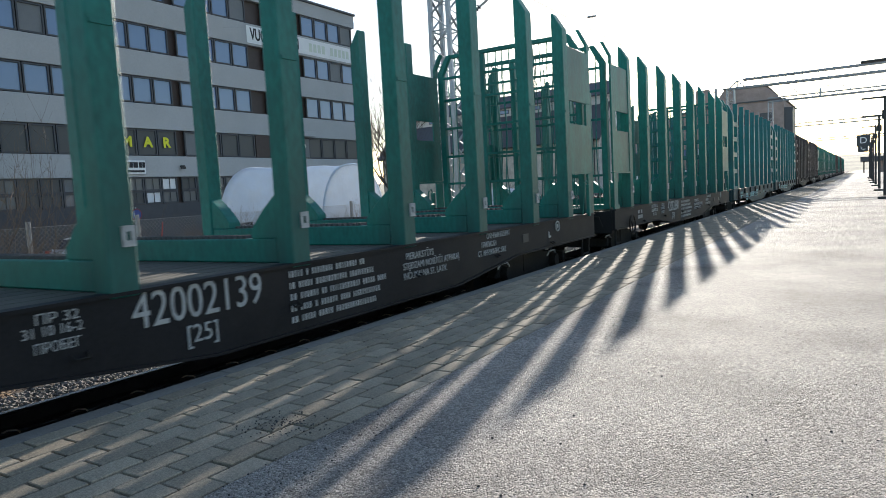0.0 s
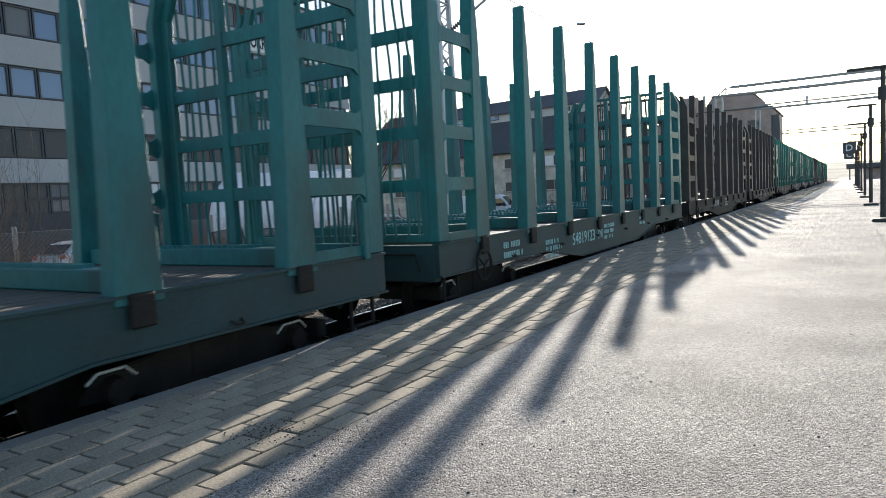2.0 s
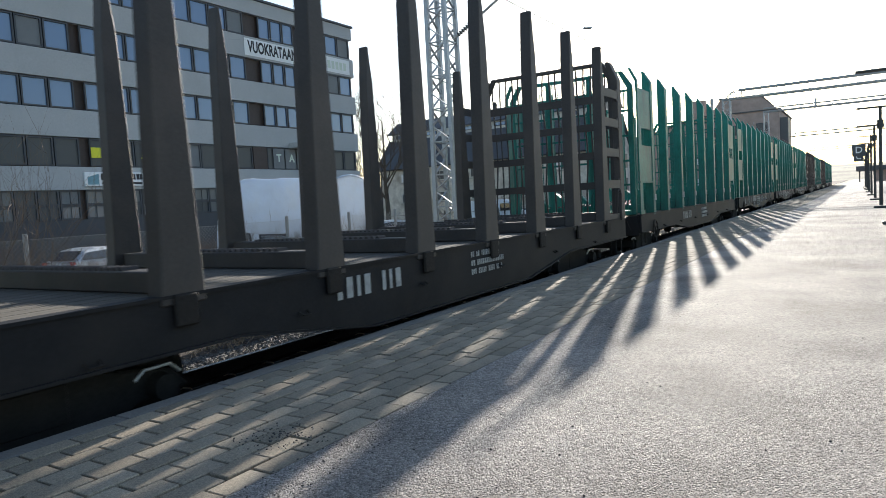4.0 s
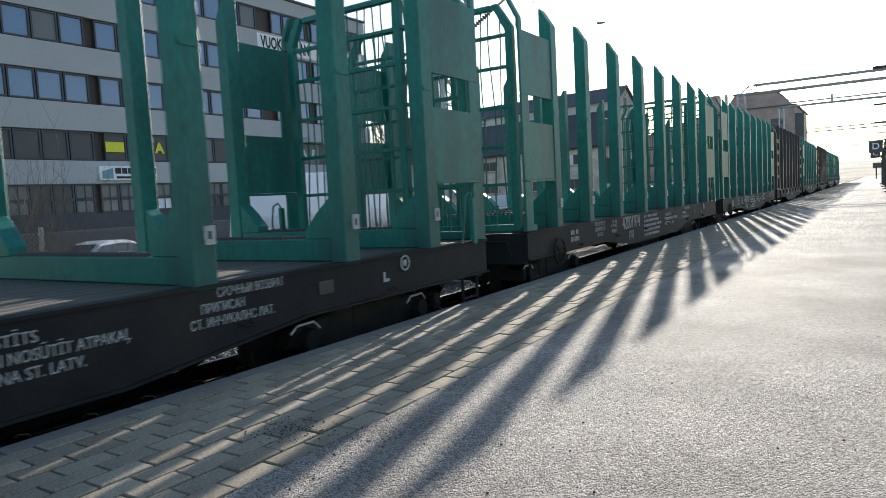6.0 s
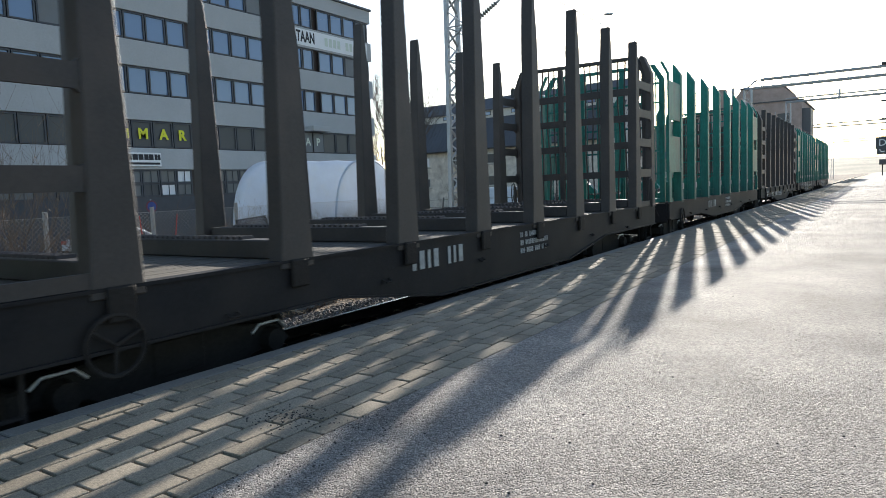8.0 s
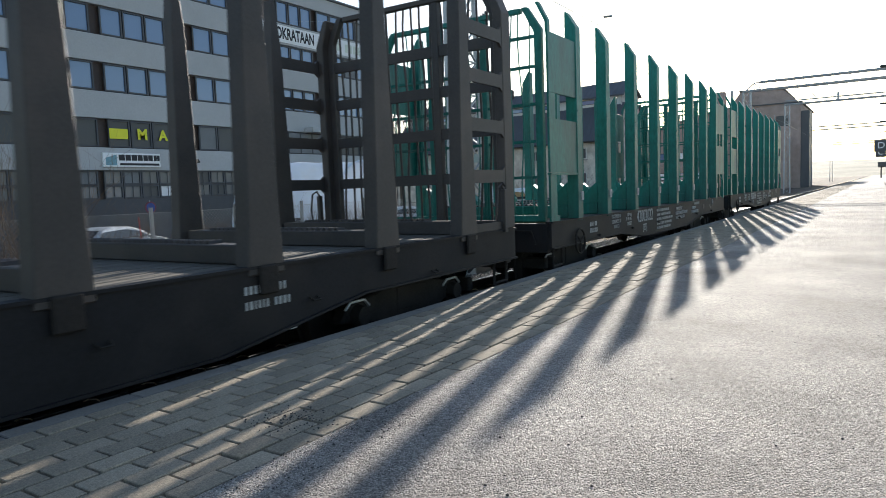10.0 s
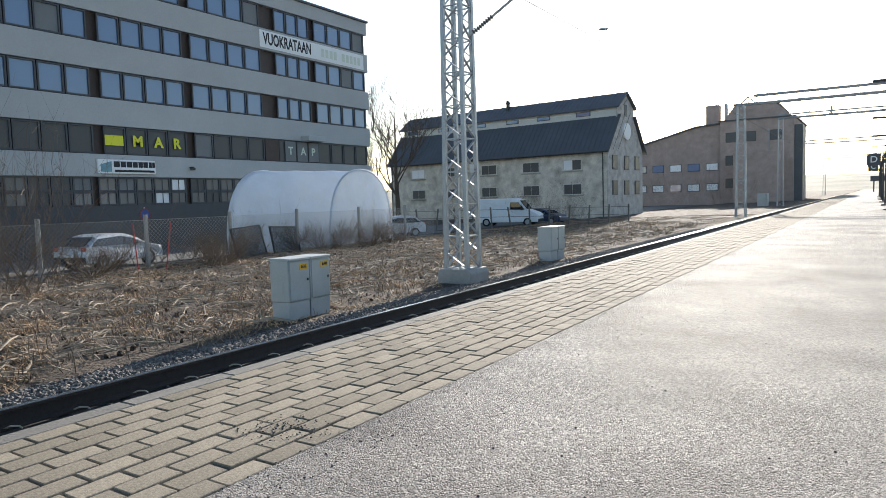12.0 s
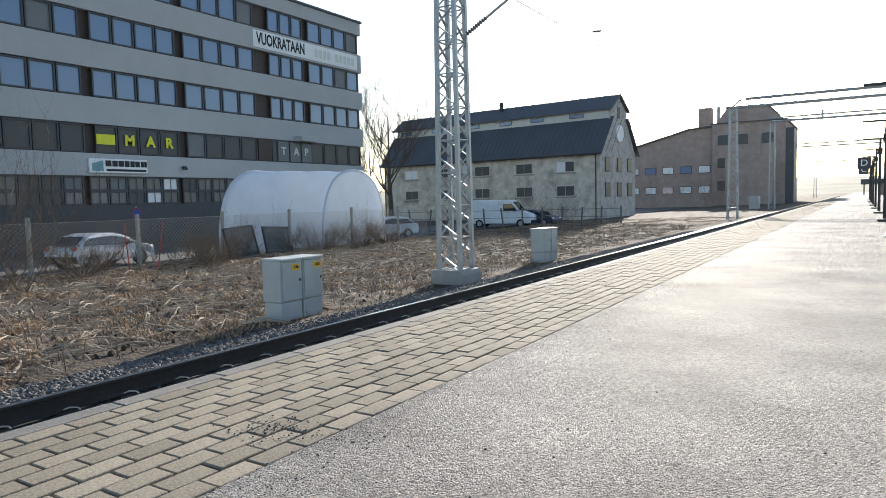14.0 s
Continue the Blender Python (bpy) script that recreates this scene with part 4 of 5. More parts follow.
def stake_tapered(side):
    """Stake that narrows upwards to a blade-like tip."""
    bm = bmesh.new()
    a, b = (HALF - 0.17, HALF) if side > 0 else (-HALF, -HALF + 0.17)
    prism(bm, [(-0.19, 0.56), (0.19, 0.56), (0.175, 0.9), (0.115, 2.7), (0.095, 3.3), (0.02, 3.94), (-0.03, 3.94), (-0.085, 3.3), (-0.105, 2.7), (-0.165, 0.9)], "x", a, b)
    return bm


def gusset(side):
    s, bm = side, bmesh.new()
    prism(bm, [(s * (HALF - 0.19), 0.85), (s * (HALF - 0.52), 0.85), (s * (HALF - 0.52), 0.93), (s * (HALF - 0.36), 1.10), (s * (HALF - 0.19), 1.24)], "y", -0.09, 0.09)
    return bm


def bogie(parent, y):
    g = part("bogie", boxes((-1.15, 1.15, y - 0.25, y + 0.25, -0.20, 0.12)), UNDER, parent, "grimy cast bogie", bevel=0.03)
    for s in (-1, 1):
        a, b = sorted((s * 0.98, s * 1.14))
        out = [(-1.2, -0.16), (-1.05, 0.02), (-0.62, 0.08), (-0.35, 0.16), (0.35, 0.16), (0.62, 0.08), (1.05, 0.02), (1.2, -0.16), (0.75, -0.2), (0.42, -0.36), (-0.42, -0.36), (-0.75, -0.2)]
        sf = part("side_frame", prism(bmesh.new(), [(y + p, q) for p, q in out], "x", a, b), UNDER, g, bevel=0.02)
        for dy in (-0.925, 0.925):
            part("worn_edge", tube([(s * 1.145, y + dy - 0.20, -0.02), (s * 1.15, y + dy - 0.12, 0.045), (s * 1.15, y + dy + 0.10, 0.05), (s * 1.145, y + dy + 0.19, -0.03)], 0.016, 5), GALV, sf, "rubbed bright casting edge")
            part("axle_box", rod(bmesh.new(), (s * 1.14, y + dy, -0.105), (s * 1.24, y + dy, -0.105), 0.12, 0.10, 12), UNDER, sf, "round axle box cover")
    for dy in (-0.925, 0.925):
        half = [(0.08, 0.085), (0.68, 0.085), (0.70, 0.30), (0.71, 0.475), (0.74, 0.47), (0.75, 0.445), (0.85, 0.44), (0.85, 0.38), (0.81, 0.36), (0.80, 0.15), (0.86, 0.10), (1.10, 0.10)]
        part("wheelset", lathe([(-x, r) for x, r in half[::-1]] + half, y + dy, RAILTOP_Z + 0.475), UNDER, g, "dark steel wheelset")
    sp = bmesh.new()
    for s in (-1, 1):
        for dy in (-0.16, 0.0, 0.16):
            for k in range(4):
                rod(sp, (s * 1.05, y + dy, -0.28 + 0.07 * k), (s * 1.05, y + dy, -0.25 + 0.07 * k), 0.07, 0.07, 8)
    part("spring_nest", sp, UNDER, g)
    return g


def underframe(w, paint, style, rail_paint):
    L = LENGTH[style]
    deep = 0.06 if style == "plate" else 0.0
    face = HALF - 0.02
    for s in (-1, 1):
        bm = bmesh.new()
        a, b = sorted((s * (face - 0.06), s * face))
        prism(bm, [(0.0, 0.24), (0.0, 0.61), (-L, 0.61), (-L, 0.24), (-L + 3.2, 0.24), (-L + 4.9, deep), (-4.9, deep), (-3.2, 0.24)], "x", a, b)
        sill = part("side_sill", bm, paint, w, "deep fish-bellied side sill")
        part("top_flange", boxes((s * (face - 0.10), s * (face + 0.025), -L, 0, 0.612, 0.637)), paint, sill)
        lo = bmesh.new()
        for p, q in (((0.0, 0.23), (-3.2, 0.23)), ((-3.2, 0.23), (-4.9, deep - 0.01)), ((-4.9, deep - 0.01), (-L + 4.9, deep - 0.01)), ((-L + 4.9, deep - 0.01), (-L + 3.2, 0.23)), ((-L + 3.2, 0.23), (-L, 0.23))):
            beam(lo, (s * (face - 0.03), p[0], p[1]), (s * (face - 0.03), q[0], q[1]), 0.13, 0.022)
        part("bottom_flange", lo, paint, sill)
        # lashing hooks along the sill
        for k in range(6):
            y = -2.0 - k * (L - 4.0) / 5
            part("lashing_hook", tube([(s * face, y - 0.05, 0.30), (s * (face + 0.05), y - 0.04, 0.27), (s * (face + 0.05), y + 0.04, 0.27), (s * face, y + 0.05, 0.30)], 0.011, 5), UNDER, sill)
    part("centre_sill", boxes((-0.35, -0.2, -L, 0, 0.14, 0.57), (0.2, 0.35, -L, 0, 0.14, 0.57)), UNDER, w)
    for y in (-0.07, -L + 0.07):
        part("end_sill", boxes((-face + 0.07, face - 0.07, y - 0.07, y + 0.07, 0.16, 0.61)), paint, w, bevel=0.012)
    for y, s in ((0.0, 1), (-L, -1)):
        c = part("coupler", boxes((-0.11, 0.11, min(y, y + s * 0.40), max(y, y + s * 0.40), 0.36, 0.58)), UNDER, w, "automatic knuckle coupler", bevel=0.03)
        part("coupler_head", boxes((-0.22, 0.18, min(y + s * 0.40, y + s * 0.60), max(y + s * 0.40, y + s * 0.60), 0.28, 0.64)), UNDER, c, bevel=0.05)
        part("uncoupling_rod", tube([(0.2, y + s * 0.06, 0.50), (1.3, y + s * 0.06, 0.50), (1.38, y + s * 0.08, 0.30)], 0.014), UNDER, w)
        part("hose", tube([(0.40, y, 0.35), (0.42, y + s * 0.2, 0.02), (0.36, y + s * 0.4, -0.12)], 0.026), TYRE, w, "hanging brake hose")
        part("brake_beam", boxes((-1.25, 1.25, y - s * 0.6 - 0.06, y - s * 0.6 + 0.06, -0.16, 0.02)), UNDER, w, bevel=0.02)
    part("air_tank", rod(bmesh.new(), (-0.75, -5.6, 0.10), (-0.75, -6.8, 0.10), 0.2, 0.2, 14), UNDER, w)
    part("brake_cylinder", rod(bmesh.new(), (0.6, -7.4, 0.12), (0.6, -8.0, 0.12), 0.18, 0.18, 14), UNDER, w)
    part("brake_rod", tube([(0.5, -2.3, 0.0), (0.5, -L + 2.3, 0.0)], 0.025), UNDER, w)
    for y in (-4.4, -5.4, -7.0, -8.3, -9.2):
        part("cross_bearer", boxes((-face + 0.09, face - 0.09, y - 0.06, y + 0.06, 0.1, 0.57)), UNDER, w)
    bogie(w, -1.85)
    bogie(w, -L + 1.85)
    # boards of the deck, laid lengthwise in bays with narrow gaps
    for k in range(14):
        x = -face + 0.12 + k * (2 * face - 0.24) / 14
        part("deck_board", boxes((x + 0.006, x + (2 * face - 0.24) / 14 - 0.006, -L + 0.16, -0.16, 0.585, 0.634)), DECK, w, "worn grey timber deck board" if k == 0 else "")
    for s in (-1, 1):
        for y, o in ((-0.12, 1), (-L + 0.12, -1)):
            st = tube([(s * 1.55, y - 0.22 * o - 0.17, 0.30), (s * 1.55, y - 0.22 * o - 0.17, -0.42), (s * 1.55, y - 0.22 * o + 0.17, -0.42), (s * 1.55, y - 0.22 * o + 0.17, 0.30)], 0.02)
            rod(st, (s * 1.55, y - 0.22 * o - 0.17, -0.06), (s * 1.55, y - 0.22 * o + 0.17, -0.06), 0.018)
            part("footstep", st, UNDER, w, "steel footstep")
        yw = -L + 1.05
        hw = part("brake_wheel", tube([(s * (HALF + 0.02), yw + 0.2 * math.cos(a), 0.26 + 0.2 * math.sin(a)) for a in [k * math.pi / 10 for k in range(21)]], 0.018), UNDER, w, "dark steel brake wheel")
        for a in (0.4, 2.5, 4.6):
            part("spoke", tube([(s * (HALF + 0.02), yw, 0.26), (s * (HALF + 0.02), yw + 0.2 * math.cos(a), 0.26 + 0.2 * math.sin(a))], 0.014), UNDER, hw)
        part("stanchion", boxes((s * (HALF + 0.002) - 0.03, s * (HALF + 0.002) + 0.03, -0.36, -0.28, 0.60, 1.16)), rail_paint, w, "short handrail post", bevel=0.008)
        part("grab_rail", tube([(s * HALF, -0.32, 1.15), (s * HALF, -0.38, 1.23), (s * HALF, -0.48, 1.18), (s * HALF, -0.52, 0.95), (s * (HALF - 0.04), -0.52, 0.64)], 0.014), rail_paint, w, "bent grab rail")


def bent_bars(g, paint, n, at, z0, z1, seed, r):
    """A row of round bars that years of timber have bent."""
    rng = random.Random(seed)
    for k in range(n):
        x, yb = at(k)
        a, b, ph, f = rng.uniform(0.008, 0.035), rng.uniform(-0.05, 0.05), rng.random() * 6.28, rng.uniform(2.0, 3.4)
        pts = [(x + a * math.sin(f * z + ph), yb + b * math.sin(1.6 * z + ph), z) for z in [z0 + (z1 - z0) * i / 13 for i in range(14)]]
        part("bar", tube(pts, r, 5), paint, g, "bent round bar" if k == 0 else "")


def end_gate(w, y, s, paint, style):
    """End bulkhead: a barred grille between posts, with side plates or ladder frames. s points outwards."""
    yg, half = y - s * 0.07, HALF - 0.13
    g = part("end_gate", boxes((-half, half, yg - 0.045, yg + 0.045, 0.64, 0.74)), paint, w, "barred steel end bulkhead", bevel=0.01)
    # outline posts with chamfered shoulders
    for c in (-1, 1):
        cham = prism(bmesh.new(), [(c * half, 0.65), (c * half, 3.52), (c * (half - 0.22), 3.86), (c * (half - 0.32), 3.86), (c * (half - 0.12), 3.48), (c * (half - 0.12), 0.65)], "y", yg - 0.05, yg + 0.05)
        part("post", cham, paint, g, bevel=0.01)
        part("inner_post", boxes((c * 0.5 - 0.055, c * 0.5 + 0.055, yg - 0.05, yg + 0.05, 0.745, 3.78)), paint, g, bevel=0.01)
    part("top_rail", boxes((-half + 0.33, half - 0.33, yg - 0.045, yg + 0.045, 3.785, 3.86)), paint, g, bevel=0.008)
    zs = (1.32, 1.86, 2.42, 2.98, 3.42) if style == "plate" else (1.33, 1.96, 2.55, 3.12)
    for z in zs:
        h = 0.022 if style == "plate" else 0.075
        part("rung", boxes((-half + 0.12, half - 0.12, yg - 0.03, yg + 0.03, z - h, z + h)), paint, g)
    bent_bars(g, paint, 18, lambda k: (-half + 0.20 + k * (2 * half - 0.40) / 17, yg + s * 0.042), 0.7, 3.82, round(s * 7 + yg * 10), 0.012 if style == "plate" else 0.018)
    inner = STAKES[style][0] if s > 0 else STAKES[style][-1]
    lo, hi = sorted((inner + s * 0.107, y))
    for side in (-1, 1):
        a, b = sorted((side * (HALF - 0.05), side * (HALF - 0.015)))
        strip = (hi - 0.23, hi) if s > 0 else (lo, lo + 0.23)
        if style == "plate":
            p = part("side_plate", boxes((a, b, lo, hi, 2.57, 3.46)), paint, g, "solid upper side plate", bevel=0.004)
            part("lower_plate", boxes((a, b, lo, hi, 1.38, 2.19)), paint, p)
            part("flange", boxes((a - 0.015, b + 0.015, lo, hi, 1.345, 1.377)), paint, p)
            for z0, z1 in ((0.64, 1.343), (2.192, 2.568)):
                part("edge_strip", boxes((a, b, *strip, z0, z1)), paint, p)
            e0, e1 = strip
            part("corner_tip", prism(bmesh.new(), [(side * (HALF - 0.015), 3.462), (side * (HALF - 0.015), 3.62), (side * (HALF - 0.16), 3.90), (side * (HALF - 0.21), 3.90), (side * (HALF - 0.06), 3.60), (side * (HALF - 0.06), 3.462)], "y", e0 if s < 0 else e1 - 0.10, e0 + 0.10 if s < 0 else e1), paint, p)
            part("brace", boxes((a, b, strip[0] - (0.10 if s > 0 else -0.23), strip[0] - 0.001 if s > 0 else strip[1] + 0.10, 0.64, 0.72)), paint, p)
        else:
            yo = y - s * 0.12
            p = part("corner_post", prism(bmesh.new(), [(side * (HALF - 0.14), 0.64), (side * (HALF - 0.01), 0.64), (side * (HALF - 0.01), 3.45), (side * (HALF - 0.17), 3.82), (side * (HALF - 0.26), 3.82), (side * (HALF - 0.14), 3.42)], "y", yo - 0.12, yo + 0.12), paint, g, "outer corner post", bevel=0.012)
            u, v = (inner + 0.10, yo - 0.122) if s > 0 else (yo + 0.122, inner - 0.10)
            for z in (1.33, 1.96, 2.55, 3.12):
                # ladder plates flare where they meet the posts, so that the openings look rounded
                bm = prism(bmesh.new(), [(u, z - 0.13), (u + 0.07, z - 0.08), (v - 0.07, z - 0.08), (v, z - 0.13), (v, z + 0.13), (v - 0.07, z + 0.08), (u + 0.07, z + 0.08), (u, z + 0.13)], "x", a, b)
                part("ladder_rung", bm, paint, p)
            part("foot_plate", boxes((a, b, u, v, 0.64, 0.74)), paint, p)


def wagon(style, paint, sill_paint, label):
    w = thing("timber_wagon", label, "railway wagon", group="train of empty timber wagons")
    underframe(w, sill_paint, style, paint)
    made = {}
    first = None
    for y in STAKES[style]:
        for side in (-1, 1):
            if side not in made:
                st = part("stake", (stake_green if style == "plate" else stake_tapered)(side), paint, w, m=pose(0, y, 0), bevel=0.010)
                made[side] = [st]
                if style == "plate":
                    made[side].append(part("gusset", gusset(side), paint, st, bevel=0.008))
                    x = side * (HALF + 0.004)
                    made[side].append(part("lashing_eye", boxes((x - 0.012, x + 0.012, 0.0, 0.095, 0.93, 0.97), (x - 0.012, x + 0.012, 0.0, 0.095, 1.03, 1.07), (x - 0.012, x + 0.012, 0.0, 0.03, 0.971, 1.029), (x - 0.012, x + 0.012, 0.065, 0.095, 0.971, 1.029)), STENCIL, st, "pale lashing eye"))
                    made[side].append(part("weld_plate", boxes((x - 0.008, x + 0.006, -0.085, 0.085, 2.36, 2.39)), paint, st))
                else:
                    made[side].append(part("stake_shoe", boxes((side * (HALF + 0.012) - 0.02, side * (HALF + 0.012) + 0.02, -0.10, 0.10, 0.40, 0.64)), UNDER, st, bevel=0.015))
            else:
                o = again(made[side][0], pose(0, y, 0), w)
                for c in made[side][1:]:
                    again(c, Matrix(), o)
        if first is None:
            top = 0.85 if style == "plate" else 0.80
            first = part("bolster", boxes((-HALF + 0.2, HALF - 0.2, -0.095, 0.095, 0.637, top)), paint, w, m=pose(0, y, 0), bevel=0.010)
            th = bmesh.new()
            for i in range(26):
                xx = -HALF + 0.62 + i * 0.080
                prism(th, [(xx - 0.030, top), (xx + 0.030, top), (xx + 0.012, top + 0.028), (xx - 0.012, top + 0.028)], "y", -0.07, 0.07)
            teeth = part("grip_teeth", th, DARKSTEEL if style == "plate" else paint, first, "toothed grip strip")
        else:
            again(teeth, Matrix(), again(first, pose(0, y, 0), w))
    end_gate(w, 0.0, 1, paint, style)
    end_gate(w, -LENGTH[style], -1, paint, style)
    return w


def bars(w, x, y, z, rows, colour, length=0.9, size=0.085, pitch=0.15):
    """Small writing that cannot be read, as plain bars."""
    rng = random.Random(round(y * 100 + z * 10))
    for r in range(rows):
        a = y - length / 2
        end = a + length * rng.uniform(0.7, 1.0)
        bm = bmesh.new()
        while a < end:
            n = size * rng.uniform(0.22, 0.48)
            box(bm, x, x + 0.004, a, a + n, z - r * pitch - size / 2, z - r * pitch + size / 2)
            a += n + size * (1.0 if rng.random() < 0.14 else 0.33)
        tagged(part("marking_line", bm, colour, w), kind="stuff")


def row(w, text, x, y0, y1, z, size, colour, name="notice", label=""):
    """One line of stencilled writing from y0 to y1."""
    return lettering(name, text, size, colour, w, facing_track(x, (y0 + y1) / 2, z), label, width=y1 - y0, depth=0.003)


def markings(w, number, colour, kind):
    """Stencilled writing on the platform-side sill."""
    x = HALF - 0.016
    if kind == "plate":
        row(w, number, x, -9.14, -8.0, 0.475, 0.36, colour, "wagon_number", "white stencilled wagon number")
        row(w, "[25]", x, -8.73, -8.46, 0.24, 0.19, colour, "capacity")
        bars(w, x, -7.02, 0.545, 5, colour, 1.34, 0.055, 0.098)
        for k, (text, a, b) in enumerate((("PIERAKSTĪTS", -5.96, -5.42), ("STEIDZAMI NOSŪTĪT ATPAKAĻ", -6.02, -4.84), ("INČUKALNA ST. LATV.", -6.02, -5.15))):
            row(w, text, x, a, b, 0.50 - 0.105 * k, 0.105, colour)
        for k, (text, a, b) in enumerate((("СРОЧНЫЙ ВОЗВРАТ", -4.13, -3.46), ("ПРИПИСАН", -4.28, -3.88), ("СТ. ИНЧУКАЛНС ЛАТ.", -4.38, -3.58))):
            row(w, text, x, a, b, 0.56 - 0.105 * k, 0.10, colour)
        for k, (text, a, b) in enumerate((("ПОСТРОЕН 22", -10.68, -10.16), ("UZBŪVĒTS 22", -10.68, -10.16), ("16 12 12", -10.56, -10.28))):
            row(w, text, x, a, b, 0.56 - 0.095 * k, 0.095, colour)
        for k, (text, a, b) in enumerate((("ПР 32", -9.76, -9.50), ("31 10 16-2", -9.84, -9.48), ("ПРОБЕГ", -9.78, -9.50))):
            row(w, text, x, a, b, 0.55 - (0, 0.075, 0.175)[k], 0.09, colour)
        bars(w, x, -11.6, 0.50, 2, colour, 0.4, 0.075, 0.11)
        ring = part("round_badge", tube([(HALF - 0.012, -1.75 + 0.075 * math.cos(a), 0.525 + 0.075 * math.sin(a)) for a in [k * math.pi / 8 for k in range(17)]], 0.011), STENCIL, w, "pale ring badge")
        part("badge_centre", rod(bmesh.new(), (HALF - 0.018, -1.75, 0.525), (HALF - 0.010, -1.75, 0.525), 0.035, 0.035, 10), STENCIL, ring)
        part("corner_mark", boxes((x, x + 0.004, -2.12, -2.09, 0.37, 0.47), (x, x + 0.004, -2.089, -2.03, 0.37, 0.40)), STENCIL, w, "white corner mark")
        part("data_plate", boxes((x, x + 0.006, -3.05, -2.86, 0.38, 0.50)), DARKSTEEL, w, "small framed data plate", bevel=0.002)
    else:
        row(w, number, x, -9.05, -7.86, 0.30, 0.30, colour, "wagon_number", "stencilled wagon number")
        row(w, "[26]", x, -7.64, -7.36, 0.30, 0.19, colour, "capacity")
        bars(w, x, -6.92, 0.43, 3, colour, 0.70, 0.075, 0.11)
        bars(w, x, -9.9, 0.36, 3, colour, 0.75, 0.075, 0.11)
        bars(w, x, -11.5, 0.45, 2, colour, 0.6, 0.085, 0.14)
        bars(w, x, -4.4, 0.45, 2, colour, 0.5, 0.065, 0.12)


# kind and number of each wagon, the last one first
TRAIN = [
    (0, "plate", "42002196"), (1, "plate", "42002022"), (2, "dark", "54818 729"), (3, "plate", ""), (4, "dark", ""),
    (5, "plate", "42001909"), (6, "plate", "42001974"), (7, "plate", "42001628"), (8, "plate", ""), (9, "dark", ""),
    (10, "dark", ""), (11, "teal", "54819123"), (12, "teal", "54818 661"), (13, "plate", "42002360"), (14, "plate", "42002139"),
]


def build_train():
    labels = {
        "plate": "empty green timber wagon with square stakes and black sills",
        "teal": "empty teal timber wagon with tapered stakes and barred ends",
        "dark": "empty dark brown timber wagon with tapered stakes and barred ends",
    }
    kinds = {
        "plate": wagon("plate", GREEN, BLACKSTEEL, labels["plate"]),
        "teal": wagon("ladder", TEAL, TEALSILL, labels["teal"]),
        "dark": wagon("ladder", BROWN, BLACKSTEEL, labels["dark"]),
    }
    used, made = set(), []
    for k, kind, number in TRAIN:
        if kind in used:
            w = copy_thing(kinds[kind], pose(0, 0, 0))
        else:
            w = kinds[kind]
            used.add(kind)
        made.append((w, k, kind, number))
    for w, k, kind, number in made:
        if number:
            markings(w, number, STENCIL if kind != "teal" else TEXTBLUE, "plate" if kind == "plate" else "ladder")
        else:
            bars(w, HALF - 0.016, -8.5, 0.42, 1, STENCIL, 1.3, 0.2)
            bars(w, HALF - 0.016, -6.1, 0.50, 3, STENCIL, 1.0, 0.07, 0.11)
    return made


def motions():
    """The train runs past towards and beyond the camera, gathering a little speed."""
    def tail(t):
        surge = np.interp(t, (0, 5.5, 6.5, 7.0, 7.5, 8.8, 10.3, 11.5, 14), (0, 0, 0.07, -0.19, -0.42, -0.34, -0.18, -0.03, -0.03))
        return 216.449 - 17.6576 * t - 0.02298 * t * t + float(surge)

    times = [0, 1 / 30, 0.1] + [0.5 * k for k in range(1, 28)] + [13.9, 14 - 1 / 30, 14]
    for w, k, kind, number in train:
        walk(w, [(t, pose(TRACK, tail(t) - PITCH * k, 0)) for t in times])


# ---- putting it together ----
plat = platform()
railway()
grounds()
chips()
infill()

cabinet(8.24, -8.71, 1.07, 0.45, 1.10, 2, ("636", "640"), "pair of grey trackside cabinets with yellow number plates")
cabinet(19.49, -8.69, 1.12, 0.45, 1.10, 2, None, "grey trackside relay cabinet with a pale lid", z=-0.88)
cabinet(95.4, -11.97, 2.34, 1.1, 1.7, 1, None, "pale grey equipment box by the factory", z=-0.93)
lattice_mast(-8.48, 14.13)
gantry(56.7, -8.6, 12.6, 8.64, "pair")
gantry(93.6, -9.63, 12.6, 10.9, "truss")
gantry(153.0, -11.6, 12.6, 11.0, "pair")
gantry(234.0, -12.15, 12.6, 11.0, "pair")
for k in range(9):
    platform_lamp(9.35 + 10.34 * k)
for y, s in ((66.9, "D"), (89.7, "C")):
    d = thing("platform_sign", "dark hanging platform sign with a white letter", "sign", pose(0.19, y, 0), "platform letters")
    part("board", boxes((-0.57, 0.42, -0.06, 0.06, 2.96, 3.95)), FRAME, d, bevel=0.03)
    part("pole", tube([(0.76, 0.08, 0), (0.76, 0.08, 4.7)], 0.05), DARKSTEEL, d)
    part("bracket", tube([(-0.08, 0.08, 3.99), (0.76, 0.08, 3.99)], 0.03), DARKSTEEL, d)
    lettering("letter", s, 0.76, WHITE, d, pose(-0.08, -0.07, 3.46))
office_block()
hall()
factory()
tent()
fence()
far_fence()
leaning_panels()
hatchback(pose(-28.4, 17.0, -1.355, 0, 0, 14), CARWHITE, "silver hatchback parked behind the chain-link fence")
hatchback(pose(-28.2, 37.5, -1.355, 0, 0, 150), CARWHITE, "light car parked beyond the white tent")
hatchback(pose(-25.5, 57.0, -1.355, 0, 0, -95), CARBLUE, "dark blue car parked beside the van")
van(pose(-27.5, 54.0, -1.355, 0, 0, -80))
bare_tree(-44.6, 60.3, -1.37, 15.0, 6, "tall leafless tree behind the storage tent")
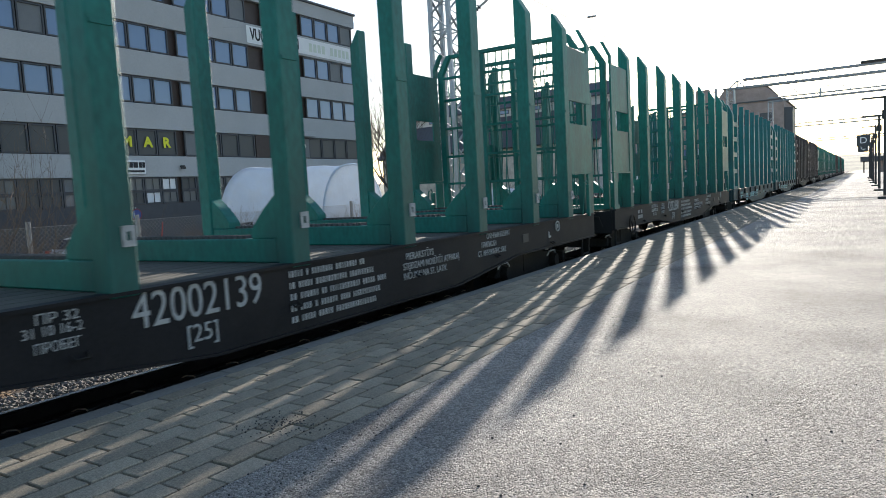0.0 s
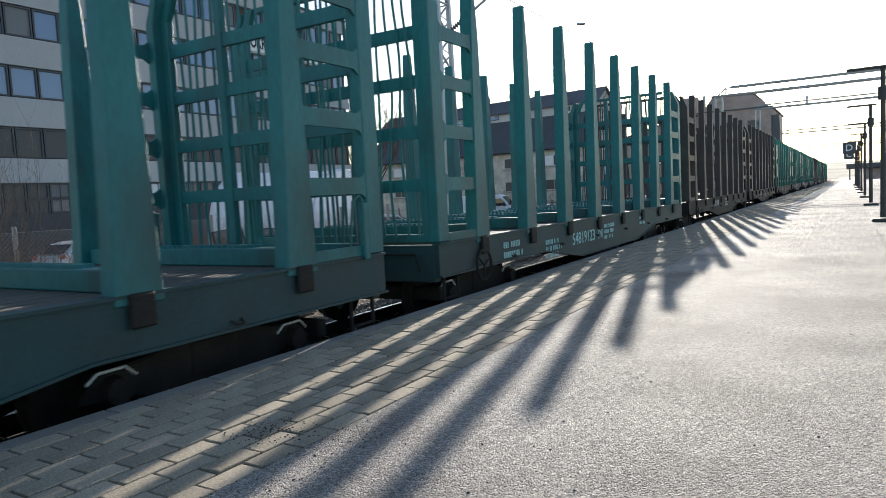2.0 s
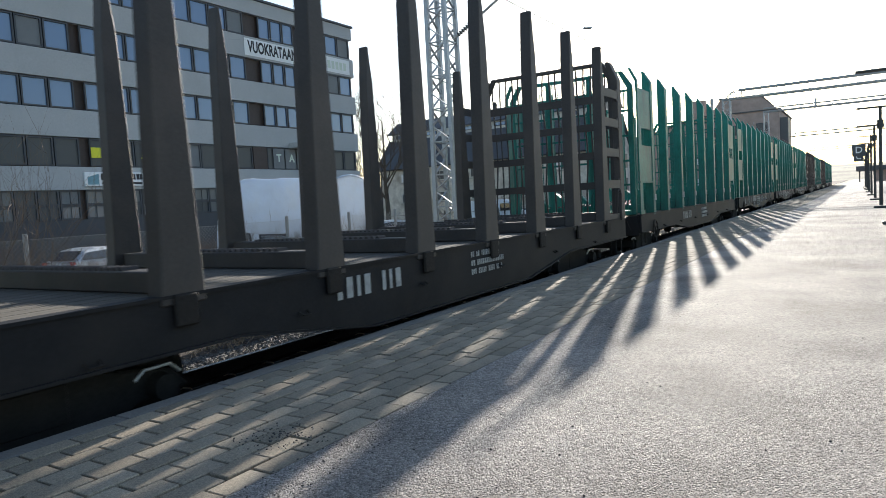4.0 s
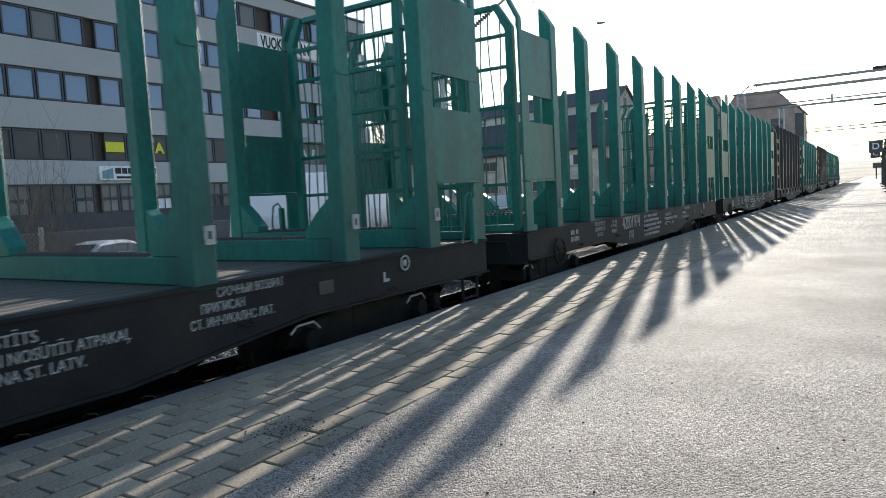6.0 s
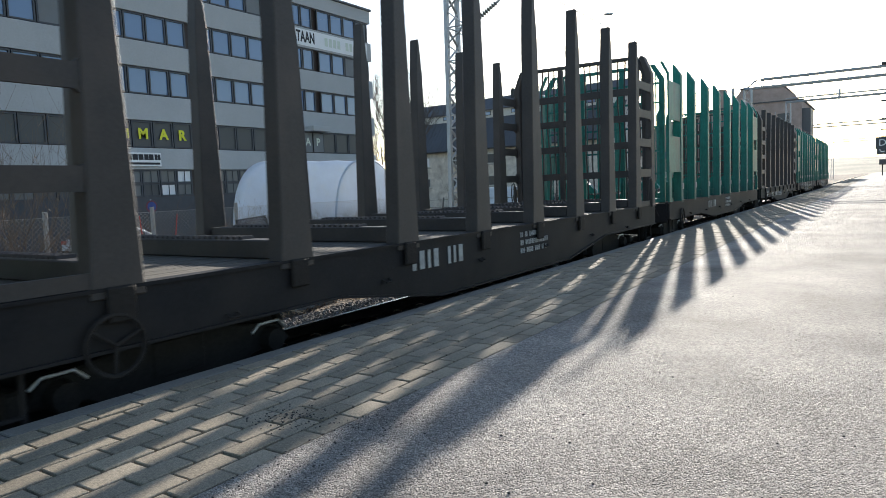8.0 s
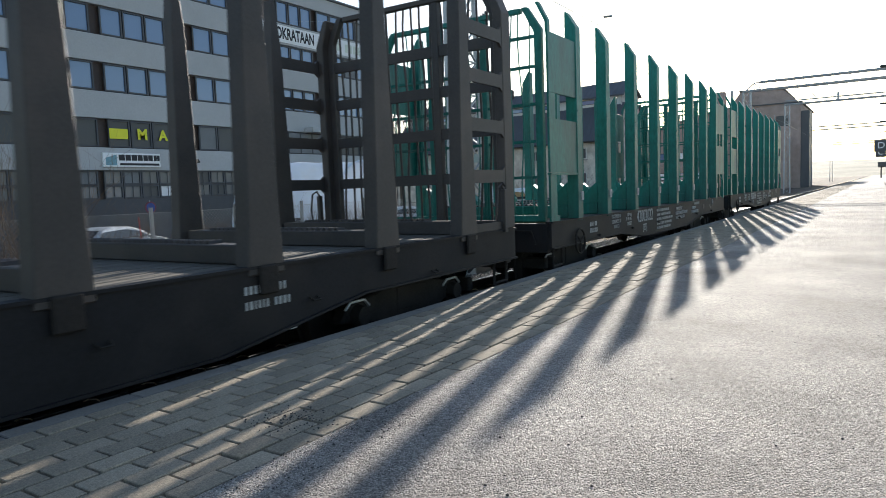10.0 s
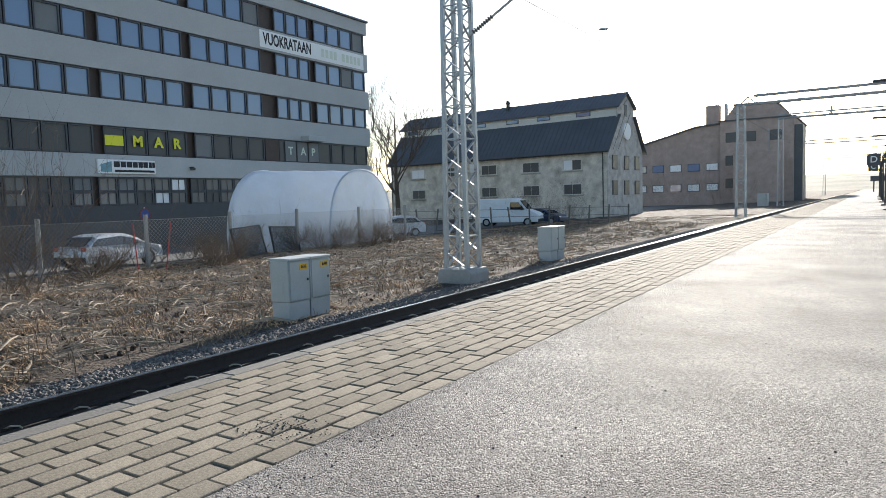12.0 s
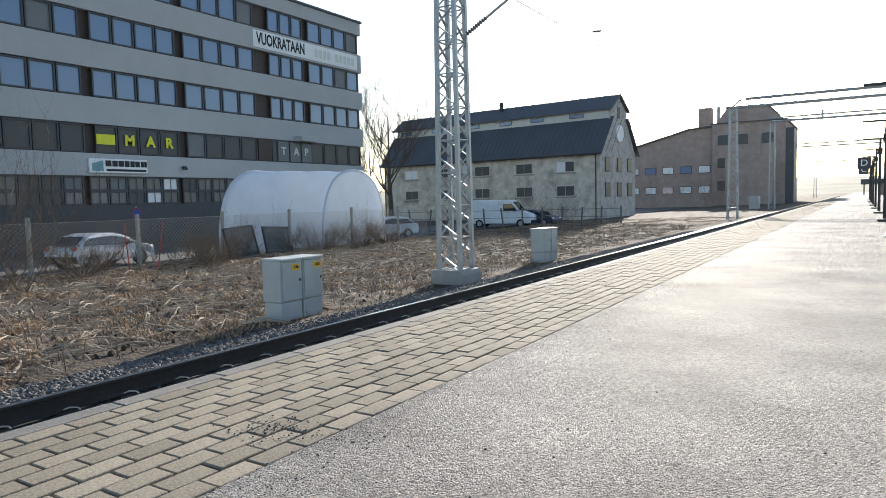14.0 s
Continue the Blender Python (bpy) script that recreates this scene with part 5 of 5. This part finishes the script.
bare_tree(-50.0, 64.0, -1.37, 11.0, 9, "leafless tree beside the office block")
rng = random.Random(12)
for k in range(26):
    shrub(-23.9 + rng.uniform(-0.8, 1.0), 6 + 1.05 * k + rng.uniform(-0.5, 0.5), -1.16, rng.uniform(0.8, 2.1), 100 + k, stems=6, thick=0.018)
for k in range(5):
    shrub(-19.5 + rng.uniform(-1.6, 1.6), 8.9 + rng.uniform(-0.8, 0.6), -1.06, rng.uniform(2.0, 4.0), 200 + k, stems=5, spread=0.5, thick=0.015)
for k in range(14):
    shrub(-22.0 - 1.1 * k, 57 + rng.uniform(-3, 6), -1.32, rng.uniform(1.6, 3.6), 300 + k, stems=6)
for k in range(12):
    shrub(-15.5 - 2.0 * k, 108 + rng.uniform(-5, 8), -1.32, rng.uniform(3.0, 6.5), 340 + k, stems=7)
spots = []
for _ in range(42000):
    y = 3 + 60 * rng.random() ** 1.5
    x = rng.uniform(-25.5, -8.35)
    if noise.noise(Vector((x * 0.45, y * 0.45, 1))) + 0.6 * noise.noise(Vector((x * 1.7, y * 1.7, 4))) > -0.02:
        spots.append((x, y, ground_height(x, y)))
blades("dry_grass", "matted straw-coloured dead grass on the field", "grass", spots, STRAW, 0.02, 0.09, 0.017, rng, 5.5)
tufts = []
for _ in range(620):
    x, y = rng.uniform(-24.5, -8.9), 3.5 + 44 * rng.random() ** 1.3
    if noise.noise(Vector((x * 0.4, y * 0.4, 9))) > -0.15:
        for _ in range(9):
            px, py = x + rng.gauss(0, 0.11), y + rng.gauss(0, 0.11)
            tufts.append((px, py, ground_height(px, py)))
blades("grass_tufts", "pale bent tufts of last year's grass", "grass", tufts, STRAW, 0.07, 0.20, 0.014, rng, 2.4)
spots = [(rng.uniform(-25, -8.5), 3 + 45 * rng.random() ** 1.3, 0) for _ in range(5000)]
blades("dead_stalks", "brown dead stalks and twigs on the field", "twigs", [(x, y, ground_height(x, y)) for x, y, z in spots], TWIG, 0.08, 0.4, 0.012, rng, 2.2, 3)
rubble = bmesh.new()
for _ in range(1500):
    x, y = rng.uniform(-23, -8.6), 3 + 32 * rng.random() ** 1.3
    if noise.noise(Vector((x * 0.6, y * 0.6, 15))) > 0.0:
        continue
    q = rng.uniform(0.02, 0.075)
    bmesh.ops.create_icosphere(rubble, subdivisions=1, radius=q, matrix=Matrix.Translation((x, y, ground_height(x, y) + q * 0.3)) @ Euler((rng.random() * 6, rng.random() * 6, 0)).to_matrix().to_4x4() @ Matrix.Diagonal((1, rng.uniform(0.5, 1.1), rng.uniform(0.4, 0.8), 1)))
tagged(part("soil_clods", rubble, SOIL), "dark clods of dug soil among the grass", "soil", kind="stuff")
lamp = thing("hanging_lamp", "small street lamp hung on a thin span wire", "street lamp", pose(-14.6, 42.5, 11.73, 0, 0, 25))
part("shade", boxes((-0.28, 0.28, -0.13, 0.13, -0.05, 0.06)), GALV, lamp, bevel=0.04)
part("span_wire", tube([(-23.0, -4.0, 0.3), (0, 0, 0.08), (21.0, 9.0, 0.4)], 0.003, 4), GALV, lamp)
sticks = bmesh.new()
for _ in range(2200):
    x, y, a, ln = rng.uniform(-24, -8.8), 3 + 34 * rng.random() ** 1.3, rng.random() * 6.28, rng.uniform(0.25, 1.1)
    z = ground_height(x, y) + 0.03
    mid = (x + math.cos(a) * ln * 0.5 + rng.uniform(-0.06, 0.06), y + math.sin(a) * ln * 0.5, z + rng.uniform(0.02, 0.12))
    rod(sticks, (x, y, z), mid, 0.017, 0.014, 4)
    rod(sticks, mid, (x + math.cos(a) * ln, y + math.sin(a) * ln, z + rng.uniform(-0.01, 0.06)), 0.014, 0.007, 4)
tagged(part("fallen_sticks", sticks, PALESTICK), "pale dead sticks lying in the grass", "sticks", kind="stuff")
litter = bmesh.new()
for _ in range(60):
    x, y = rng.uniform(-20, -8.8), 4 + 26 * rng.random()
    z, s = ground_height(x, y) + 0.05, rng.uniform(0.03, 0.08)
    bmesh.ops.create_icosphere(litter, subdivisions=1, radius=s, matrix=Matrix.Translation((x, y, z)) @ Matrix.Diagonal((1, rng.uniform(0.5, 1.2), 0.5, 1)))
tagged(part("litter", litter, CONCRETE), "small pale stones and scraps in the grass", "stones", kind="stuff")
for k, (x, y) in enumerate(((-21.5, 12.2), (-20.8, 16.6), (-22.2, 17.8), (-21.4, 26.5), (-21.8, 29.0), (-22.0, 24.0))):
    shrub(x, y, -1.1, 1.5, 500 + k, "low pile of cut branches in the grass", stems=26, spread=1.7, thick=0.02)
for k, (y, lean) in enumerate(((13.9, 4), (15.0, -9))):
    mk = part("marker_pole", rod(bmesh.new(), (0, 0, -0.2), (0, 0, 1.75), 0.022, 0.018, 6), RED, m=pose(-21.6, y, -1.1, lean, 0, 0))
    tagged(mk, "thin red plastic marker pole stuck in the ground", "marker pole", "marker poles")
ns = thing("no_parking_sign", "round blue traffic sign on a grey pole", "sign", pose(-33.8, 22.3, -1.37))
part("pole", tube([(0, 0, 0), (0, 0, 2.6)], 0.035), GALV, ns)
part("disc", rod(bmesh.new(), (0.04, 0, 2.2), (0.07, 0, 2.2), 0.34, 0.34, 24), mat("faded_red", (0.14, 0.03, 0.05), 0.5, bump=0), ns, "red rimmed disc")
part("field", rod(bmesh.new(), (0.071, 0, 2.2), (0.076, 0, 2.2), 0.26, 0.26, 24), SIGNBLUE, ns, "blue disc face")
wire = thing("overhead_wires", "thin overhead contact and carrier wires", "wire")
part("contact_wire", tube([(TRACK, -10, 5.0), (TRACK, 520, 5.0)], 0.008, 4), DARKSTEEL, wire)
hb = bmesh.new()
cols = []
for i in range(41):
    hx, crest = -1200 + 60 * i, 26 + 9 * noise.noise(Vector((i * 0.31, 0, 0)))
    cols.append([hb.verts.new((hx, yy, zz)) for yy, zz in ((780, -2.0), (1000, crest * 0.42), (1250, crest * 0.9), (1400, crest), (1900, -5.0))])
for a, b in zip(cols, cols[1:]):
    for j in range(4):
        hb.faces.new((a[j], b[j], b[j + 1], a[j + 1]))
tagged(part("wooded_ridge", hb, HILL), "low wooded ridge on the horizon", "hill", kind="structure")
st = thing("station_shelter", "dark flat-roofed platform building far along the platform", "shelter", pose(4.6, 190.0, 0))
part("roof", boxes((-4.9, 4.6, -1.5, 23, 2.7, 3.8)), ROOF, st, bevel=0.05)
part("wall", boxes((-1.1, 4.2, 0, 21, 0, 2.7)), BRICK, st)
for k in range(4):
    part("post", boxes((-4.3, -4.05, 1.5 + 6 * k, 1.75 + 6 * k, 0, 2.7)), DARKSTEEL, st)

# platform edging and pavers
kerb = part("kerb", boxes((EDGE, -3.733, 0.005, 0.755, -0.12, -0.004)), KERB, plat, m=pose(0, -3, 0), bevel=0.006)
for k in range(1, 70):
    again(kerb, pose(0, -3 + 0.76 * k, 0), plat)
part("kerb_line", boxes((EDGE, -3.733, 50.2, FAR_Y, -0.12, -0.004)), KERB, plat)
ROWS, PW, PL = 10, 0.1447, 0.2637
pv = None
rest_v, rest_f = [], []
prng = random.Random(21)
for r in range(ROWS):
    x0 = -3.724 + r * PW
    for k in range(-29, 330):
        y0 = -1.482 + k * PL + (PL / 2 if r % 2 else 0.0)
        lift = prng.uniform(-0.004, 0.003)
        g = 0.014
        if 0.9 < y0 < 8.7:
            if pv is None:
                pv = part("paver", boxes((g / 2, PW - g / 2, g / 2, PL - g / 2, -0.06, 0.0)), PAVER, plat, m=pose(x0, y0, lift - 0.002), bevel=0.004)
            else:
                again(pv, pose(x0, y0, lift - 0.002, prng.uniform(-0.25, 0.25), prng.uniform(-0.3, 0.3), 0), plat)
        else:
            o = len(rest_v)
            a, b, c, d, z = x0 + g / 2, x0 + PW - g / 2, y0 + g / 2, y0 + PL - g / 2, lift - 0.002
            rest_v += [(a, c, z), (b, c, z), (b, d, z), (a, d, z), (a, c, -0.04), (b, c, -0.04), (b, d, -0.04), (a, d, -0.04)]
            rest_f += [(o, o + 1, o + 2, o + 3), (o, o + 4, o + 5, o + 1), (o + 1, o + 5, o + 6, o + 2), (o + 2, o + 6, o + 7, o + 3), (o + 3, o + 7, o + 4, o)]
me = bpy.data.meshes.new("paver_field")
me.from_pydata(rest_v, [], rest_f)
me.materials.append(PAVER)
pf = new("paver_field", me)
pf.parent = plat
tagged(pf, kind="stuff")
part("paver_strip", boxes((-3.724, SEAM - 0.002, 85.5, FAR_Y, -0.1, -0.002)), PAVER, plat)
part("paver_strip", boxes((-3.724, SEAM - 0.002, NEAR_Y, -9.1, -0.1, -0.002)), PAVER, plat)
part("kerb_line", boxes((EDGE, -3.733, NEAR_Y, -3.0, -0.12, -0.004)), KERB, plat)

# grit and crumbs on the platform
crumbs = bmesh.new()
for i in range(330):
    if i < 150:
        x, y, s = prng.gauss(-2.60, 0.13), prng.gauss(2.43, 0.10), prng.uniform(0.0025, 0.007)
    elif i < 230:
        x, y, s = prng.uniform(-2.28, -1.98), prng.uniform(1.67, 2.9), prng.uniform(0.0025, 0.006)
    else:
        x, y, s = prng.uniform(-2.2, 0.45), 1.5 + 7.6 * prng.random() ** 1.5, prng.uniform(0.003, 0.008)
    bmesh.ops.create_icosphere(crumbs, subdivisions=1, radius=s, matrix=Matrix.Translation((x, y, s * 0.4)) @ Matrix.Diagonal((1, prng.uniform(0.6, 1.3), 0.7, 1)))
tagged(part("grit", crumbs, BALLAST), "dark crumbs of soil and grit on the platform", "grit", kind="stuff")

train = build_train()
motions()
